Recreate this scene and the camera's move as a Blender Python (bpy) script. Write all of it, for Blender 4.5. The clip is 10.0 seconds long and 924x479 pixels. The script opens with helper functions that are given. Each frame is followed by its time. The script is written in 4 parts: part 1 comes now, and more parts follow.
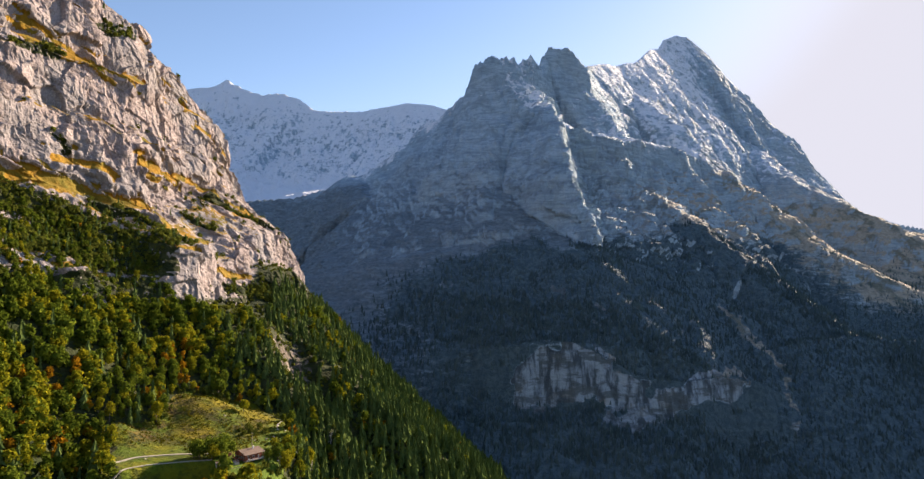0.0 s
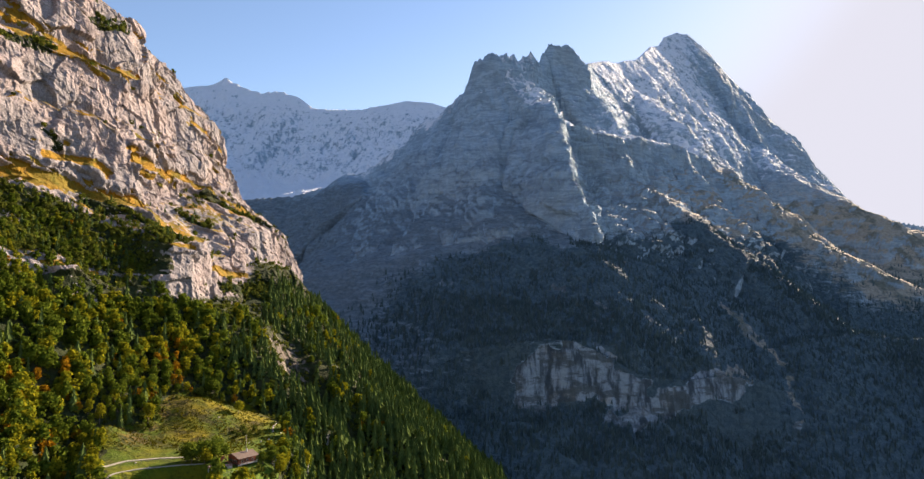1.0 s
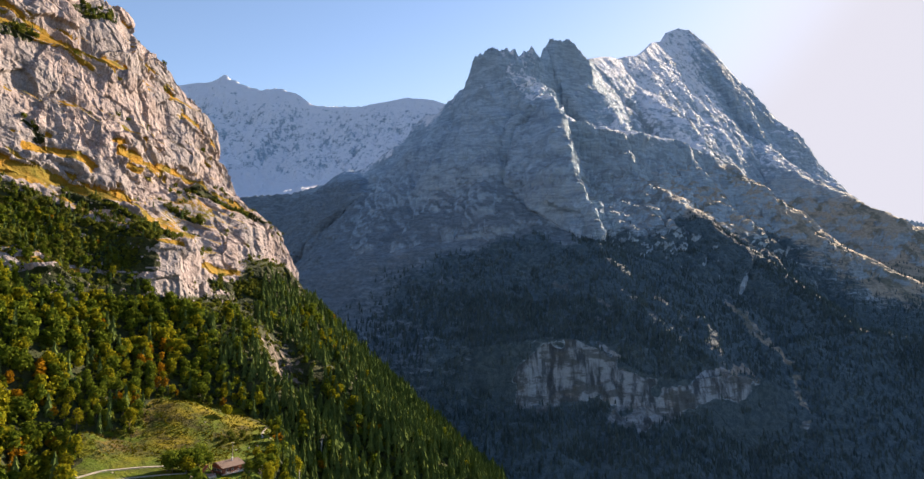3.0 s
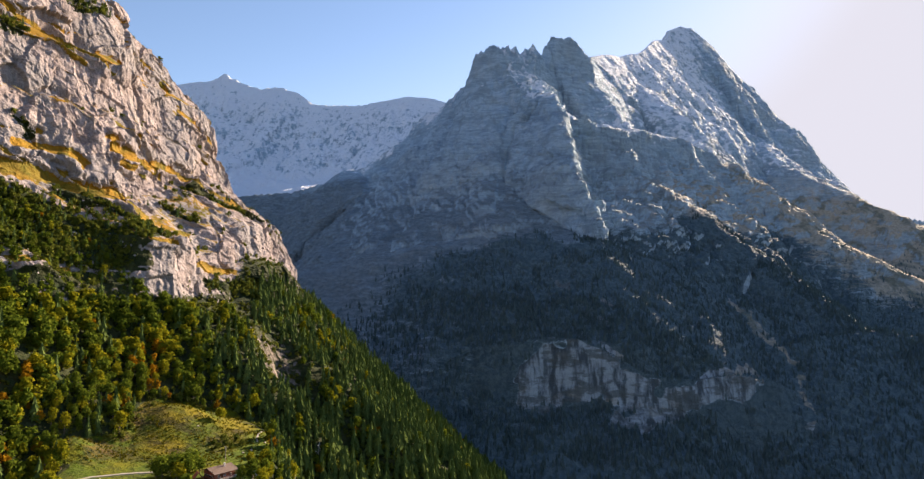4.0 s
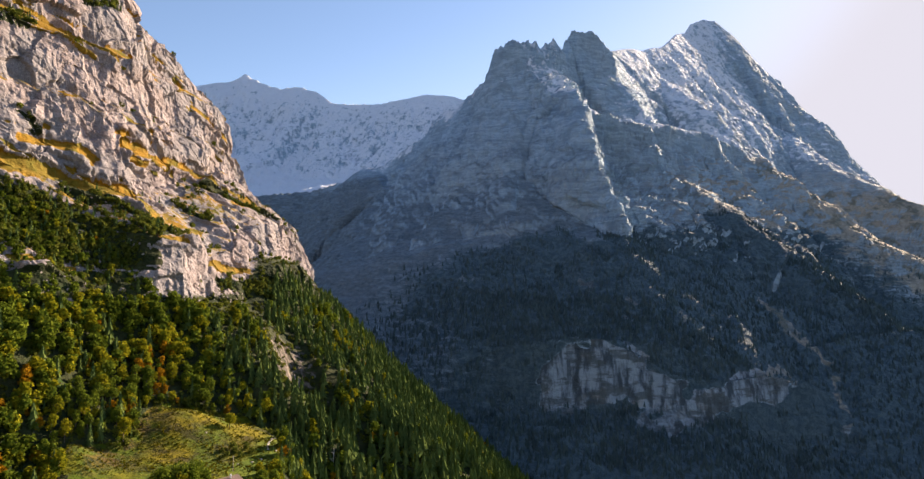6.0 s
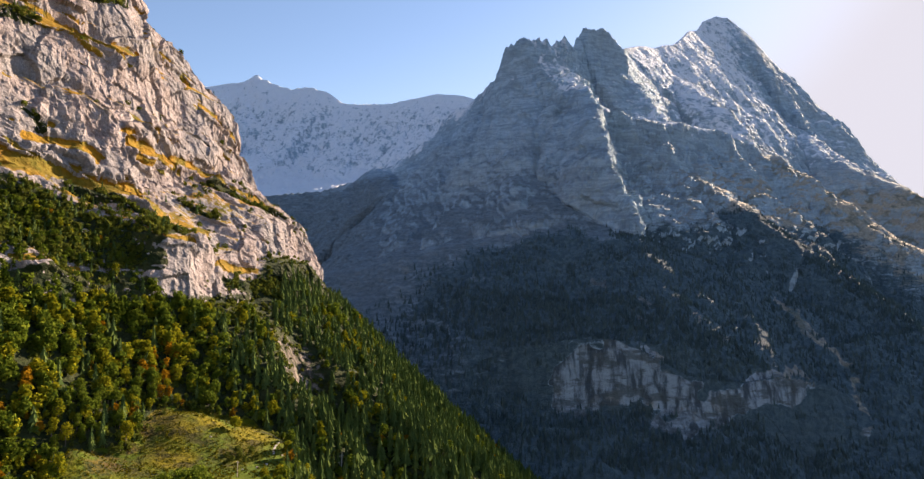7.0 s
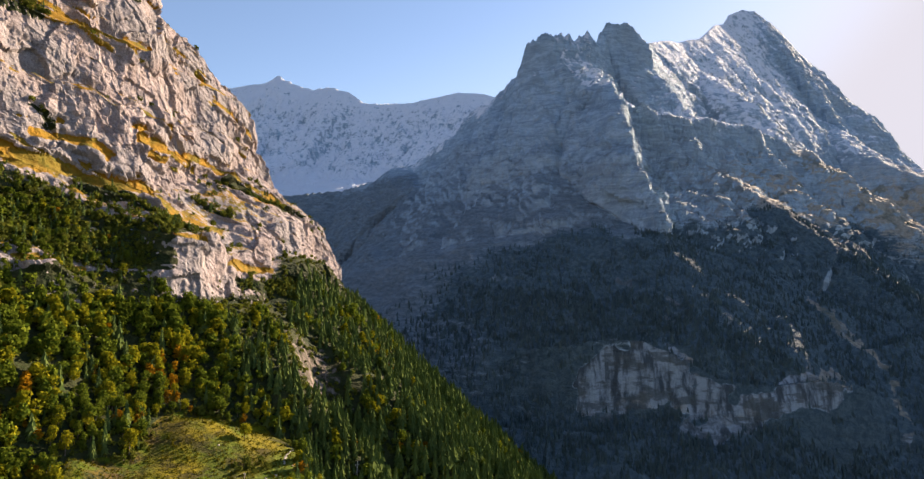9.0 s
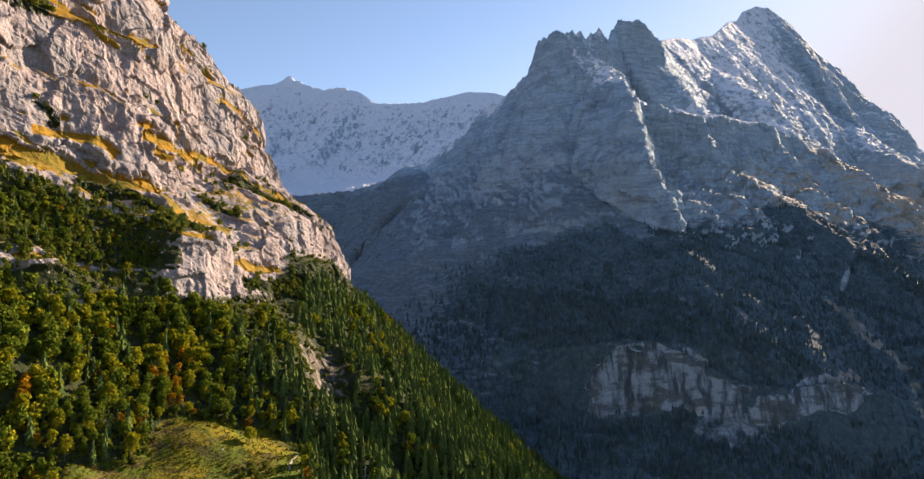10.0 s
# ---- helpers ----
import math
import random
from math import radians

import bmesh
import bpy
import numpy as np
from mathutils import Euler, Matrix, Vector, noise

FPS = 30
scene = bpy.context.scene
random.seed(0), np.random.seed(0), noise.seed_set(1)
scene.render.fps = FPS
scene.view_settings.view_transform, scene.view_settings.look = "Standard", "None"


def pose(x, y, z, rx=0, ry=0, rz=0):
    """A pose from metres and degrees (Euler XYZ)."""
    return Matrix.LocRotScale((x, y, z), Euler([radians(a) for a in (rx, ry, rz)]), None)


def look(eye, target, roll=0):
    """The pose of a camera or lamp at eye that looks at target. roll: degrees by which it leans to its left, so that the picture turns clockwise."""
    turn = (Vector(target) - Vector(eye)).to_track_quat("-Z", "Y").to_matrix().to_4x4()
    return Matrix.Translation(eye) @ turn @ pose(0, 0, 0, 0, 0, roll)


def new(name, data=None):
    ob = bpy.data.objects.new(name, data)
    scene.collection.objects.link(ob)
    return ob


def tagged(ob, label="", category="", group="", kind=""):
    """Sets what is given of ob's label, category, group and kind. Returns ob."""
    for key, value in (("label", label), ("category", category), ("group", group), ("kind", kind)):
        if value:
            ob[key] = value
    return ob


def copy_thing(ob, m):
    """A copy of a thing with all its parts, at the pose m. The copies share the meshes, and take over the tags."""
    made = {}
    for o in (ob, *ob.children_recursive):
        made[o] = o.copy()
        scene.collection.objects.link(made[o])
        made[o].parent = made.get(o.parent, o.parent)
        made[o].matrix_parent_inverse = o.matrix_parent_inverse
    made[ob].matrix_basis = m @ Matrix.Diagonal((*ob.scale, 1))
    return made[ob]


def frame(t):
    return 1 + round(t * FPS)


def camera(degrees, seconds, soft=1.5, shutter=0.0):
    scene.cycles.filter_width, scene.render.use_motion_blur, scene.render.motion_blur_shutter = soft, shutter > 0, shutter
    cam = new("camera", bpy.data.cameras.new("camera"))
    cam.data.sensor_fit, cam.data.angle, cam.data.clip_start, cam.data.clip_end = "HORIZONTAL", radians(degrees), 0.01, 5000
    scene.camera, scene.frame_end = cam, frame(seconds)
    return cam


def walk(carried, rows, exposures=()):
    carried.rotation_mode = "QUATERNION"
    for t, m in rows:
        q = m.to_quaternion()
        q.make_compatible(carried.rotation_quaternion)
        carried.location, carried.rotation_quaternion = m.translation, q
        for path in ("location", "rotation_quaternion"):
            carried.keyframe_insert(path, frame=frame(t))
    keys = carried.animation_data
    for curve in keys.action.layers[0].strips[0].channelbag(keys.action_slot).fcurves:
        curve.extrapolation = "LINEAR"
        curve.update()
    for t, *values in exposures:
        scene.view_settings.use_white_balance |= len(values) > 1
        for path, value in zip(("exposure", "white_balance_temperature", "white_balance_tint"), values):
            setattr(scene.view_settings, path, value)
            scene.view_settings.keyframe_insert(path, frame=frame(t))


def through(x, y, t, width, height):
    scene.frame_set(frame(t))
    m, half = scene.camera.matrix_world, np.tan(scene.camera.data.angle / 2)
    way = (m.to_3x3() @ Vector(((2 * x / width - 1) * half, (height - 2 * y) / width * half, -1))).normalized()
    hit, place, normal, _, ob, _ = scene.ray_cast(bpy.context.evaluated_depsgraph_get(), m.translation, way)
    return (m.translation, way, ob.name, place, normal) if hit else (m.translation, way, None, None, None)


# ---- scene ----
cam = camera(72.23, 10.0, soft=1.4)
walk(cam, [
    (0.0, pose(0.00, -0.00, 400.00, 95.000, -0.254, -0.022)),
    (0.5, pose(0.03, 5.67, 400.04, 94.928, -0.231, -0.022)),
    (1.0, pose(0.13, 11.39, 400.10, 94.852, -0.184, -0.029)),
    (1.5, pose(0.34, 17.22, 400.14, 94.797, -0.162, -0.010)),
    (2.0, pose(0.55, 23.17, 400.15, 94.735, -0.131, -0.000)),
    (2.5, pose(0.77, 29.24, 400.11, 94.685, -0.113, 0.022)),
    (4.0, pose(1.18, 48.53, 400.07, 94.600, -0.074, 0.122)),
    (4.5, pose(1.07, 55.10, 400.14, 94.562, -0.055, 0.489)),
    (5.0, pose(0.89, 61.65, 400.26, 94.537, -0.001, 1.016)),
    (5.5, pose(0.69, 68.13, 400.40, 94.496, 0.043, 1.479)),
    (7.0, pose(0.09, 86.96, 400.56, 94.455, 0.119, 2.925)),
    (7.5, pose(-0.03, 93.09, 400.66, 94.438, 0.131, 3.438)),
    (8.0, pose(-0.14, 99.23, 400.78, 94.430, 0.157, 3.951)),
    (8.5, pose(-0.28, 105.33, 400.91, 94.420, 0.172, 4.409)),
    (9.0, pose(-0.51, 111.37, 401.03, 94.421, 0.186, 4.905)),
    (9.5, pose(-0.81, 117.38, 401.14, 94.408, 0.206, 5.381)),
    (10.0, pose(-1.14, 123.40, 401.23, 94.402, 0.199, 5.888)),
], [(0, 1.66, 6700, 14), (10, 1.64, 6900, 16)])

# ---- world, sun ----
SUN_AZ, SUN_EL = radians(40), radians(22)      # to the right of +y, above the horizon
world = bpy.data.worlds.new("sky")
scene.world = world
world.use_nodes = True
wt = world.node_tree
sky = wt.nodes.new("ShaderNodeTexSky")
sky.sky_type, sky.sun_disc = "NISHITA", False
sky.sun_elevation, sky.sun_rotation = SUN_EL, SUN_AZ
sky.altitude, sky.air_density, sky.dust_density, sky.ozone_density = 1200, 1.0, 0.45, 1.7
wt.nodes["Background"].inputs["Strength"].default_value = 0.07
veil, grey, part_of = (wt.nodes.new(k) for k in ("ShaderNodeMix", "ShaderNodeRGBToBW", "ShaderNodeMapRange"))
veil.data_type, part_of.interpolation_type = "RGBA", "SMOOTHSTEP"      # thin high haze evens out the glow round the sun
veil.inputs[7].default_value = (3.5, 3.6, 4.1, 1)
part_of.inputs[1].default_value, part_of.inputs[2].default_value = 2.4, 6.6
wt.links.new(sky.outputs[0], grey.inputs[0])
wt.links.new(grey.outputs[0], part_of.inputs[0])
wt.links.new(part_of.outputs[0], veil.inputs[0])
wt.links.new(sky.outputs[0], veil.inputs[6])
wt.links.new(veil.outputs[2], wt.nodes["Background"].inputs["Color"])
sun = new("sun", bpy.data.lights.new("sun", "SUN"))
sun.data.energy, sun.data.angle, sun.data.color = 5.0, radians(0.53), (1.0, 0.81, 0.6)
toward = Vector((math.sin(SUN_AZ) * math.cos(SUN_EL), math.cos(SUN_AZ) * math.cos(SUN_EL), math.sin(SUN_EL)))
sun.matrix_world = look(toward * 3000, (0, 0, 0))

Z0 = 400.0                                     # flying height over the valley floor


# ---- number tools ----
def lattice(ix, iy, iz, seed):
    h = (ix * 374761393 + iy * 668265263 + iz * 1274126177 + seed * 974711) & 0xFFFFFFFF
    h = ((h ^ (h >> 13)) * 1103515245) & 0xFFFFFFFF
    return h ^ (h >> 16)


def noise3(p, seed=0):
    """Gradient noise, about -1 to 1, at the points p (n, 3)."""
    i = np.floor(p).astype(np.int64)
    f = p - i
    w = f * f * f * (f * (f * 6 - 15) + 10)
    out = np.zeros(len(p))
    for dx in (0, 1):
        for dy in (0, 1):
            for dz in (0, 1):
                h = lattice(i[:, 0] + dx, i[:, 1] + dy, i[:, 2] + dz, seed)
                g = (((h & 255) - 127.5) * (f[:, 0] - dx) + (((h >> 8) & 255) - 127.5) * (f[:, 1] - dy)
                     + (((h >> 16) & 255) - 127.5) * (f[:, 2] - dz)) / 110.0
                out += g * np.where(dx, w[:, 0], 1 - w[:, 0]) * np.where(dy, w[:, 1], 1 - w[:, 1]) * np.where(dz, w[:, 2], 1 - w[:, 2])
    return out


def fbm(p, octaves=4, gain=0.5, seed=0):
    out, a = np.zeros(len(p)), 1.0
    for k in range(octaves):
        out += a * noise3(p * 2.03 ** k, seed + k)
        a *= gain
    return out


def ridged(p, octaves=4, gain=0.5, seed=0):
    """Sharp crests at 1, troughs below 0."""
    out, a, s = np.zeros(len(p)), 1.0, 0.0
    for k in range(octaves):
        out += a * (1 - 2.2 * np.abs(noise3(p * 2.07 ** k, seed + k)))
        s += a
        a *= gain
    return out / s


def blocks(p, seed=0):
    """A height of its own, -1 to 1, for each cell of a broken rock face."""
    i = np.floor(p).astype(np.int64)
    best, out = np.full(len(p), 9.0), np.zeros(len(p))
    for dx in (-1, 0, 1):
        for dy in (-1, 0, 1):
            for dz in (-1, 0, 1):
                c = i + (dx, dy, dz)
                h = lattice(c[:, 0], c[:, 1], c[:, 2], seed)
                q = c + np.stack([h & 1023, (h >> 10) & 1023, (h >> 20) & 1023], -1) / 1023.0
                d = ((q - p) ** 2).sum(-1)
                m = d < best
                best = np.where(m, d, best)
                out = np.where(m, ((h >> 5) & 255) / 127.5 - 1, out)
    return out


def flat3(x, y, scale, z=0.0):
    return np.stack([x / scale, y / scale, np.zeros_like(x) + z], -1)


def smooth(a, b, v):
    t = np.clip((v - a) / (b - a), 0, 1)
    return t * t * (3 - 2 * t)


def nearest_on(line, x, y):
    """Distance to a polyline in plan, its side (+ to the right of its way) and the height at the nearest place."""
    best, side, high = np.full(x.shape, 1e9), np.ones(x.shape), np.zeros(x.shape)
    for a, b in zip(line[:-1], line[1:]):
        ex, ey = b[0] - a[0], b[1] - a[1]
        t = np.clip(((x - a[0]) * ex + (y - a[1]) * ey) / (ex * ex + ey * ey), 0, 1)
        d = np.hypot(x - a[0] - t * ex, y - a[1] - t * ey)
        m = d < best
        best = np.where(m, d, best)
        side = np.where(m, np.sign((x - a[0]) * ey - (y - a[1]) * ex), side)
        if len(a) > 2:
            high = np.where(m, a[2] + t * (b[2] - a[2]), high)
    return best, side, high


def crest(x, y, line, fall):
    """Height of a mountain crest over (x, y): the line's height less a fall given as (distance, drop) pairs."""
    d, _, h = nearest_on(line, x, y)
    fall = [*fall, (9000, fall[-1][1] + 0.7 * (9000 - fall[-1][0]))]
    return h - np.interp(d, [f[0] for f in fall], [f[1] for f in fall])


def softmax2(a, b, k):
    t = np.clip(0.5 + (a - b) / (2 * k), 0, 1)
    return b + (a - b) * t + k * t * (1 - t)


def sheet(name, X, Y, Z, material):
    """A grid of points as one smooth mesh."""
    n, m = X.shape
    co = np.stack([X, Y, Z], -1).reshape(-1, 3).astype(np.float32)
    k = np.arange(n * m).reshape(n, m)
    quads = np.stack([k[:-1, :-1], k[:-1, 1:], k[1:, 1:], k[1:, :-1]], -1).reshape(-1, 4)
    return mesh_of(name, co, quads, material)


def mesh_of(name, co, faces, material, soft=False):
    me = bpy.data.meshes.new(name)
    co, faces = np.asarray(co, np.float32), np.asarray(faces, np.int32)
    w = faces.shape[1]
    me.vertices.add(len(co))
    me.vertices.foreach_set("co", co.ravel())
    me.loops.add(faces.size)
    me.loops.foreach_set("vertex_index", faces.ravel())
    me.polygons.add(len(faces))
    me.polygons.foreach_set("loop_start", np.arange(0, faces.size, w, dtype=np.int32))
    me.polygons.foreach_set("use_smooth", np.full(len(faces), soft))
    me.update(calc_edges=True)
    me.validate()
    me.materials.append(material)
    return new(name, me)


def steps(*parts):
    """Uneven grid lines: start, then (end, count) pairs."""
    out = [np.array([parts[0]], float)]
    for end, count in parts[1:]:
        out.append(np.linspace(out[-1][-1], end, count + 1)[1:])
    return np.concatenate(out)


def normals_of(X, Y, Z):
    P = np.stack([X, Y, Z], -1)
    n = np.cross(np.gradient(P, axis=1), np.gradient(P, axis=0))
    n *= np.where(n[..., 2:] < 0, -1, 1)
    return n / np.linalg.norm(n, axis=-1, keepdims=True)


# ---- materials ----
class Graph:
    """A short way to write node materials in world metres."""

    def __init__(self, name):
        self.mat = bpy.data.materials.new(name)
        self.mat.use_nodes = True
        self.tree = self.mat.node_tree
        self.tree.nodes.clear()
        self.out = self.tree.nodes.new("ShaderNodeOutputMaterial")
        geo = self.tree.nodes.new("ShaderNodeNewGeometry")
        self.pos, self.normal, self.island = geo.outputs["Position"], geo.outputs["Normal"], geo.outputs["Random Per Island"]

    def put(self, socket, value):
        if isinstance(value, bpy.types.NodeSocket):
            self.tree.links.new(value, socket)
        elif value is not None:
            if isinstance(value, tuple) and len(value) == 3 and socket.type == "RGBA":
                value = (*value, 1)
            socket.default_value = value

    def math(self, op, a, b=None, c=None):
        n = self.tree.nodes.new("ShaderNodeMath")
        n.operation = op
        for s, v in zip(n.inputs, (a, b, c)):
            self.put(s, v)
        return n.outputs[0]

    def scaled(self, x, y, z):
        n = self.tree.nodes.new("ShaderNodeVectorMath")
        n.operation = "MULTIPLY"
        self.put(n.inputs[0], self.pos)
        n.inputs[1].default_value = (x, y, z)
        return n.outputs[0]

    def dipping(self, fall, x, z):
        """Beds that fall along +y: stretched along the bed, thin across it."""
        n, s, m = (self.tree.nodes.new(k) for k in ("ShaderNodeCombineXYZ", "ShaderNodeSeparateXYZ", "ShaderNodeVectorMath"))
        self.put(s.inputs[0], self.pos)
        self.put(n.inputs[0], s.outputs[0]), self.put(n.inputs[1], s.outputs[1])
        self.put(n.inputs[2], self.math("MULTIPLY_ADD", s.outputs[1], fall, s.outputs[2]))
        m.operation = "MULTIPLY"
        self.put(m.inputs[0], n.outputs[0])
        m.inputs[1].default_value = (x, x, z)
        return m.outputs[0]

    def noise(self, size, detail=5.0, rough=0.55, vec=None, warp=0.0):
        n = self.tree.nodes.new("ShaderNodeTexNoise")
        self.put(n.inputs["Vector"], vec or self.pos)
        n.inputs["Scale"].default_value = 1.0 / size
        n.inputs["Detail"].default_value, n.inputs["Roughness"].default_value, n.inputs["Distortion"].default_value = detail, rough, warp
        return n.outputs[0]

    def cells(self, size, vec=None, feature="DISTANCE_TO_EDGE"):
        n = self.tree.nodes.new("ShaderNodeTexVoronoi")
        n.feature = feature
        self.put(n.inputs["Vector"], vec or self.pos)
        n.inputs["Scale"].default_value = 1.0 / size
        return n.outputs["Distance"]

    def step(self, v, lo, hi, a=0.0, b=1.0):
        n = self.tree.nodes.new("ShaderNodeMapRange")
        n.interpolation_type = "SMOOTHSTEP"
        for s, x in zip(n.inputs, (v, lo, hi, a, b)):
            self.put(s, x)
        return n.outputs[0]

    def mix(self, fac, a, b, kind="MIX"):
        n = self.tree.nodes.new("ShaderNodeMix")
        n.data_type, n.blend_type = "RGBA", kind
        self.put(n.inputs[0], fac), self.put(n.inputs[6], a), self.put(n.inputs[7], b)
        return n.outputs[2]

    def layer(self, name):
        n = self.tree.nodes.new("ShaderNodeAttribute")
        n.attribute_name = name
        return n.outputs["Fac"]

    def tall(self):
        n = self.tree.nodes.new("ShaderNodeSeparateXYZ")
        self.put(n.inputs[0], self.pos)
        return n.outputs[2]

    def upward(self):
        n = self.tree.nodes.new("ShaderNodeSeparateXYZ")
        self.put(n.inputs[0], self.normal)
        return n.outputs[2]

    def per_object(self):
        return self.tree.nodes.new("ShaderNodeObjectInfo").outputs["Random"]

    def bump(self, height, distance, strength=1.0, under=None):
        n = self.tree.nodes.new("ShaderNodeBump")
        self.put(n.inputs["Height"], height)
        n.inputs["Distance"].default_value, n.inputs["Strength"].default_value = distance, strength
        self.put(n.inputs["Normal"], under)
        return n.outputs[0]

    def surface(self, colour, rough=0.9, bump=None, metal=0.0, gloss=0.3):
        b = self.tree.nodes.new("ShaderNodeBsdfPrincipled")
        self.put(b.inputs["Base Color"], colour), self.put(b.inputs["Roughness"], rough), self.put(b.inputs["Normal"], bump)
        b.inputs["Metallic"].default_value, b.inputs["Specular IOR Level"].default_value = metal, gloss
        self.put(self.out.inputs[0], b.outputs[0])
        return self.mat

    def leafy(self, colour, through=0.35):
        d, t, m = (self.tree.nodes.new(k) for k in ("ShaderNodeBsdfDiffuse", "ShaderNodeBsdfTranslucent", "ShaderNodeMixShader"))
        self.put(d.inputs[0], colour), self.put(t.inputs[0], colour)
        m.inputs[0].default_value = through
        self.tree.links.new(d.outputs[0], m.inputs[1]), self.tree.links.new(t.outputs[0], m.inputs[2])
        self.put(self.out.inputs[0], m.outputs[0])
        return self.mat


def wall_material():
    g = Graph("limestone_spur")
    up = g.upward()
    streak = g.noise(10, 7, 0.62, g.scaled(1, 1, 0.42), 0.5)
    bed = g.noise(9, 6, 0.6, g.dipping(0.4, 0.25, 1.7), 0.4)
    grain = g.noise(2.2, 6, 0.65)
    patch = g.noise(45, 4, 0.5)
    crack = g.cells(11, g.scaled(1, 1, 0.5))
    chip = g.cells(3.6, g.scaled(0.8, 0.8, 1.3))
    rock = g.mix(g.step(streak, 0.36, 0.64), (0.238, 0.195, 0.189), (0.402, 0.342, 0.333))
    rock = g.mix(g.step(patch, 0.42, 0.6, 0, 0.8), rock, g.mix(streak, (0.171, 0.162, 0.168), (0.287, 0.279, 0.293)))
    rock = g.mix(g.step(grain, 0.54, 0.76, 0, 0.4), rock, (0.122, 0.106, 0.101))
    rock = g.mix(g.step(g.math("ADD", crack, g.math("MULTIPLY", grain, 0.1)), 0.09, 0.03, 0, 0.4), rock, (0.0958, 0.0832, 0.0823))
    rock = g.mix(g.step(g.math("ADD", chip, g.math("MULTIPLY", grain, 0.3)), 0.26, 0.1, 0, 0.45), rock, (0.0958, 0.0832, 0.078))
    fleck = g.noise(1.3, 3, 0.7)
    rock = g.mix(g.step(fleck, 0.57, 0.68, 0, 0.4), rock, (0.0797, 0.0716, 0.0681))
    rock = g.mix(g.step(fleck, 0.44, 0.34, 0, 0.5), rock, (0.464, 0.417, 0.408))
    rock = g.mix(g.step(bed, 0.58, 0.72, 0, 0.4), rock, (0.0862, 0.0748, 0.0681))
    rock = g.mix(g.step(g.noise(30, 5, 0.6, g.scaled(1, 1, 0.3)), 0.55, 0.7, 0, 0.6), rock, (0.367, 0.332, 0.323))
    # golden grass on the ledges, brown where it dries out
    tuft = g.noise(5, 5, 0.6)
    gold = g.mix(g.step(g.noise(24, 4), 0.38, 0.62), (0.29, 0.158, 0.014), (0.175, 0.128, 0.016))
    gold = g.mix(g.step(tuft, 0.45, 0.75, 0, 0.7), gold, (0.144, 0.0864, 0.0144))
    gold = g.mix(g.step(g.noise(15, 4, 0.6), 0.5, 0.64, 0, 0.7), gold, (0.105, 0.105, 0.014))
    ledge = g.step(g.math("ADD", g.layer("ledge"), g.math("MULTIPLY", g.math("SUBTRACT", tuft, 0.5), 1.5)), 0.42, 0.6)
    col = g.mix(ledge, rock, gold)
    # soil and undergrowth of the wood
    litter = g.mix(g.step(g.noise(12, 5), 0.35, 0.65), (0.0156, 0.0242, 0.00808), (0.0446, 0.049, 0.0173))
    litter = g.mix(g.step(g.noise(3, 4), 0.5, 0.7, 0, 0.6), litter, (0.0201, 0.0432, 0.0104))
    wood = g.step(g.math("ADD", g.layer("wood"), g.math("MULTIPLY", g.math("SUBTRACT", grain, 0.5), 1.0)), 0.4, 0.6)
    col = g.mix(wood, col, litter)
    # the mown and grazed meadow
    lawn = g.mix(g.step(g.noise(30, 3), 0.4, 0.62), (0.062, 0.092, 0.003), (0.16, 0.132, 0.004))
    lawn = g.mix(g.step(g.noise(3.2, 5, 0.7), 0.5, 0.64, 0, 0.7), lawn, (0.03, 0.034, 0.006))
    lawn = g.mix(g.step(g.noise(18, 5, 0.65), 0.5, 0.62, 0, 0.8), lawn, (0.036, 0.032, 0.009))
    fresh = g.mix(g.step(g.noise(2, 5), 0.4, 0.7), (0.0612, 0.108, 0.00864), (0.108, 0.158, 0.013))
    heath = g.mix(g.step(g.noise(2.6, 5, 0.65), 0.4, 0.62), (0.022, 0.026, 0.007), (0.098, 0.074, 0.012))
    heath = g.mix(g.step(g.noise(14, 4, 0.6), 0.5, 0.64, 0, 0.6), heath, (0.06, 0.034, 0.014))
    lawn = g.mix(g.math("MULTIPLY", g.layer("heath"), g.step(g.noise(16, 4, 0.6), 0.4, 0.55)), lawn, heath)
    lawn = g.mix(g.layer("fresh"), lawn, fresh)
    col = g.mix(g.step(g.math("ADD", g.layer("meadow"), g.math("MULTIPLY", g.math("SUBTRACT", tuft, 0.5), 0.5)), 0.42, 0.58), col, lawn)
    col = g.mix(g.step(g.math("ADD", g.layer("scar"), g.math("MULTIPLY", g.math("SUBTRACT", tuft, 0.5), 3.4)), 0.55, 0.95), col, g.mix(g.step(streak, 0.4, 0.62), (0.06, 0.05, 0.04), (0.21, 0.175, 0.15)))
    n1 = g.bump(g.math("ADD", streak, bed), 1.6, 0.6)
    facet = g.cells(5.5, g.scaled(0.8, 0.8, 1.5), "F1")
    shard = g.cells(1.9, g.scaled(0.9, 0.9, 1.4), "F1")
    n2 = g.bump(g.math("ADD", grain, g.math("MULTIPLY", g.noise(0.9, 4, 0.65), 0.7)), 0.9, 0.7, n1)
    n3 = g.bump(g.math("ADD", facet, g.math("MULTIPLY", shard, 0.45)), 1.1, 0.6, n2)
    return g.surface(col, 0.92, n3, gloss=0.15)


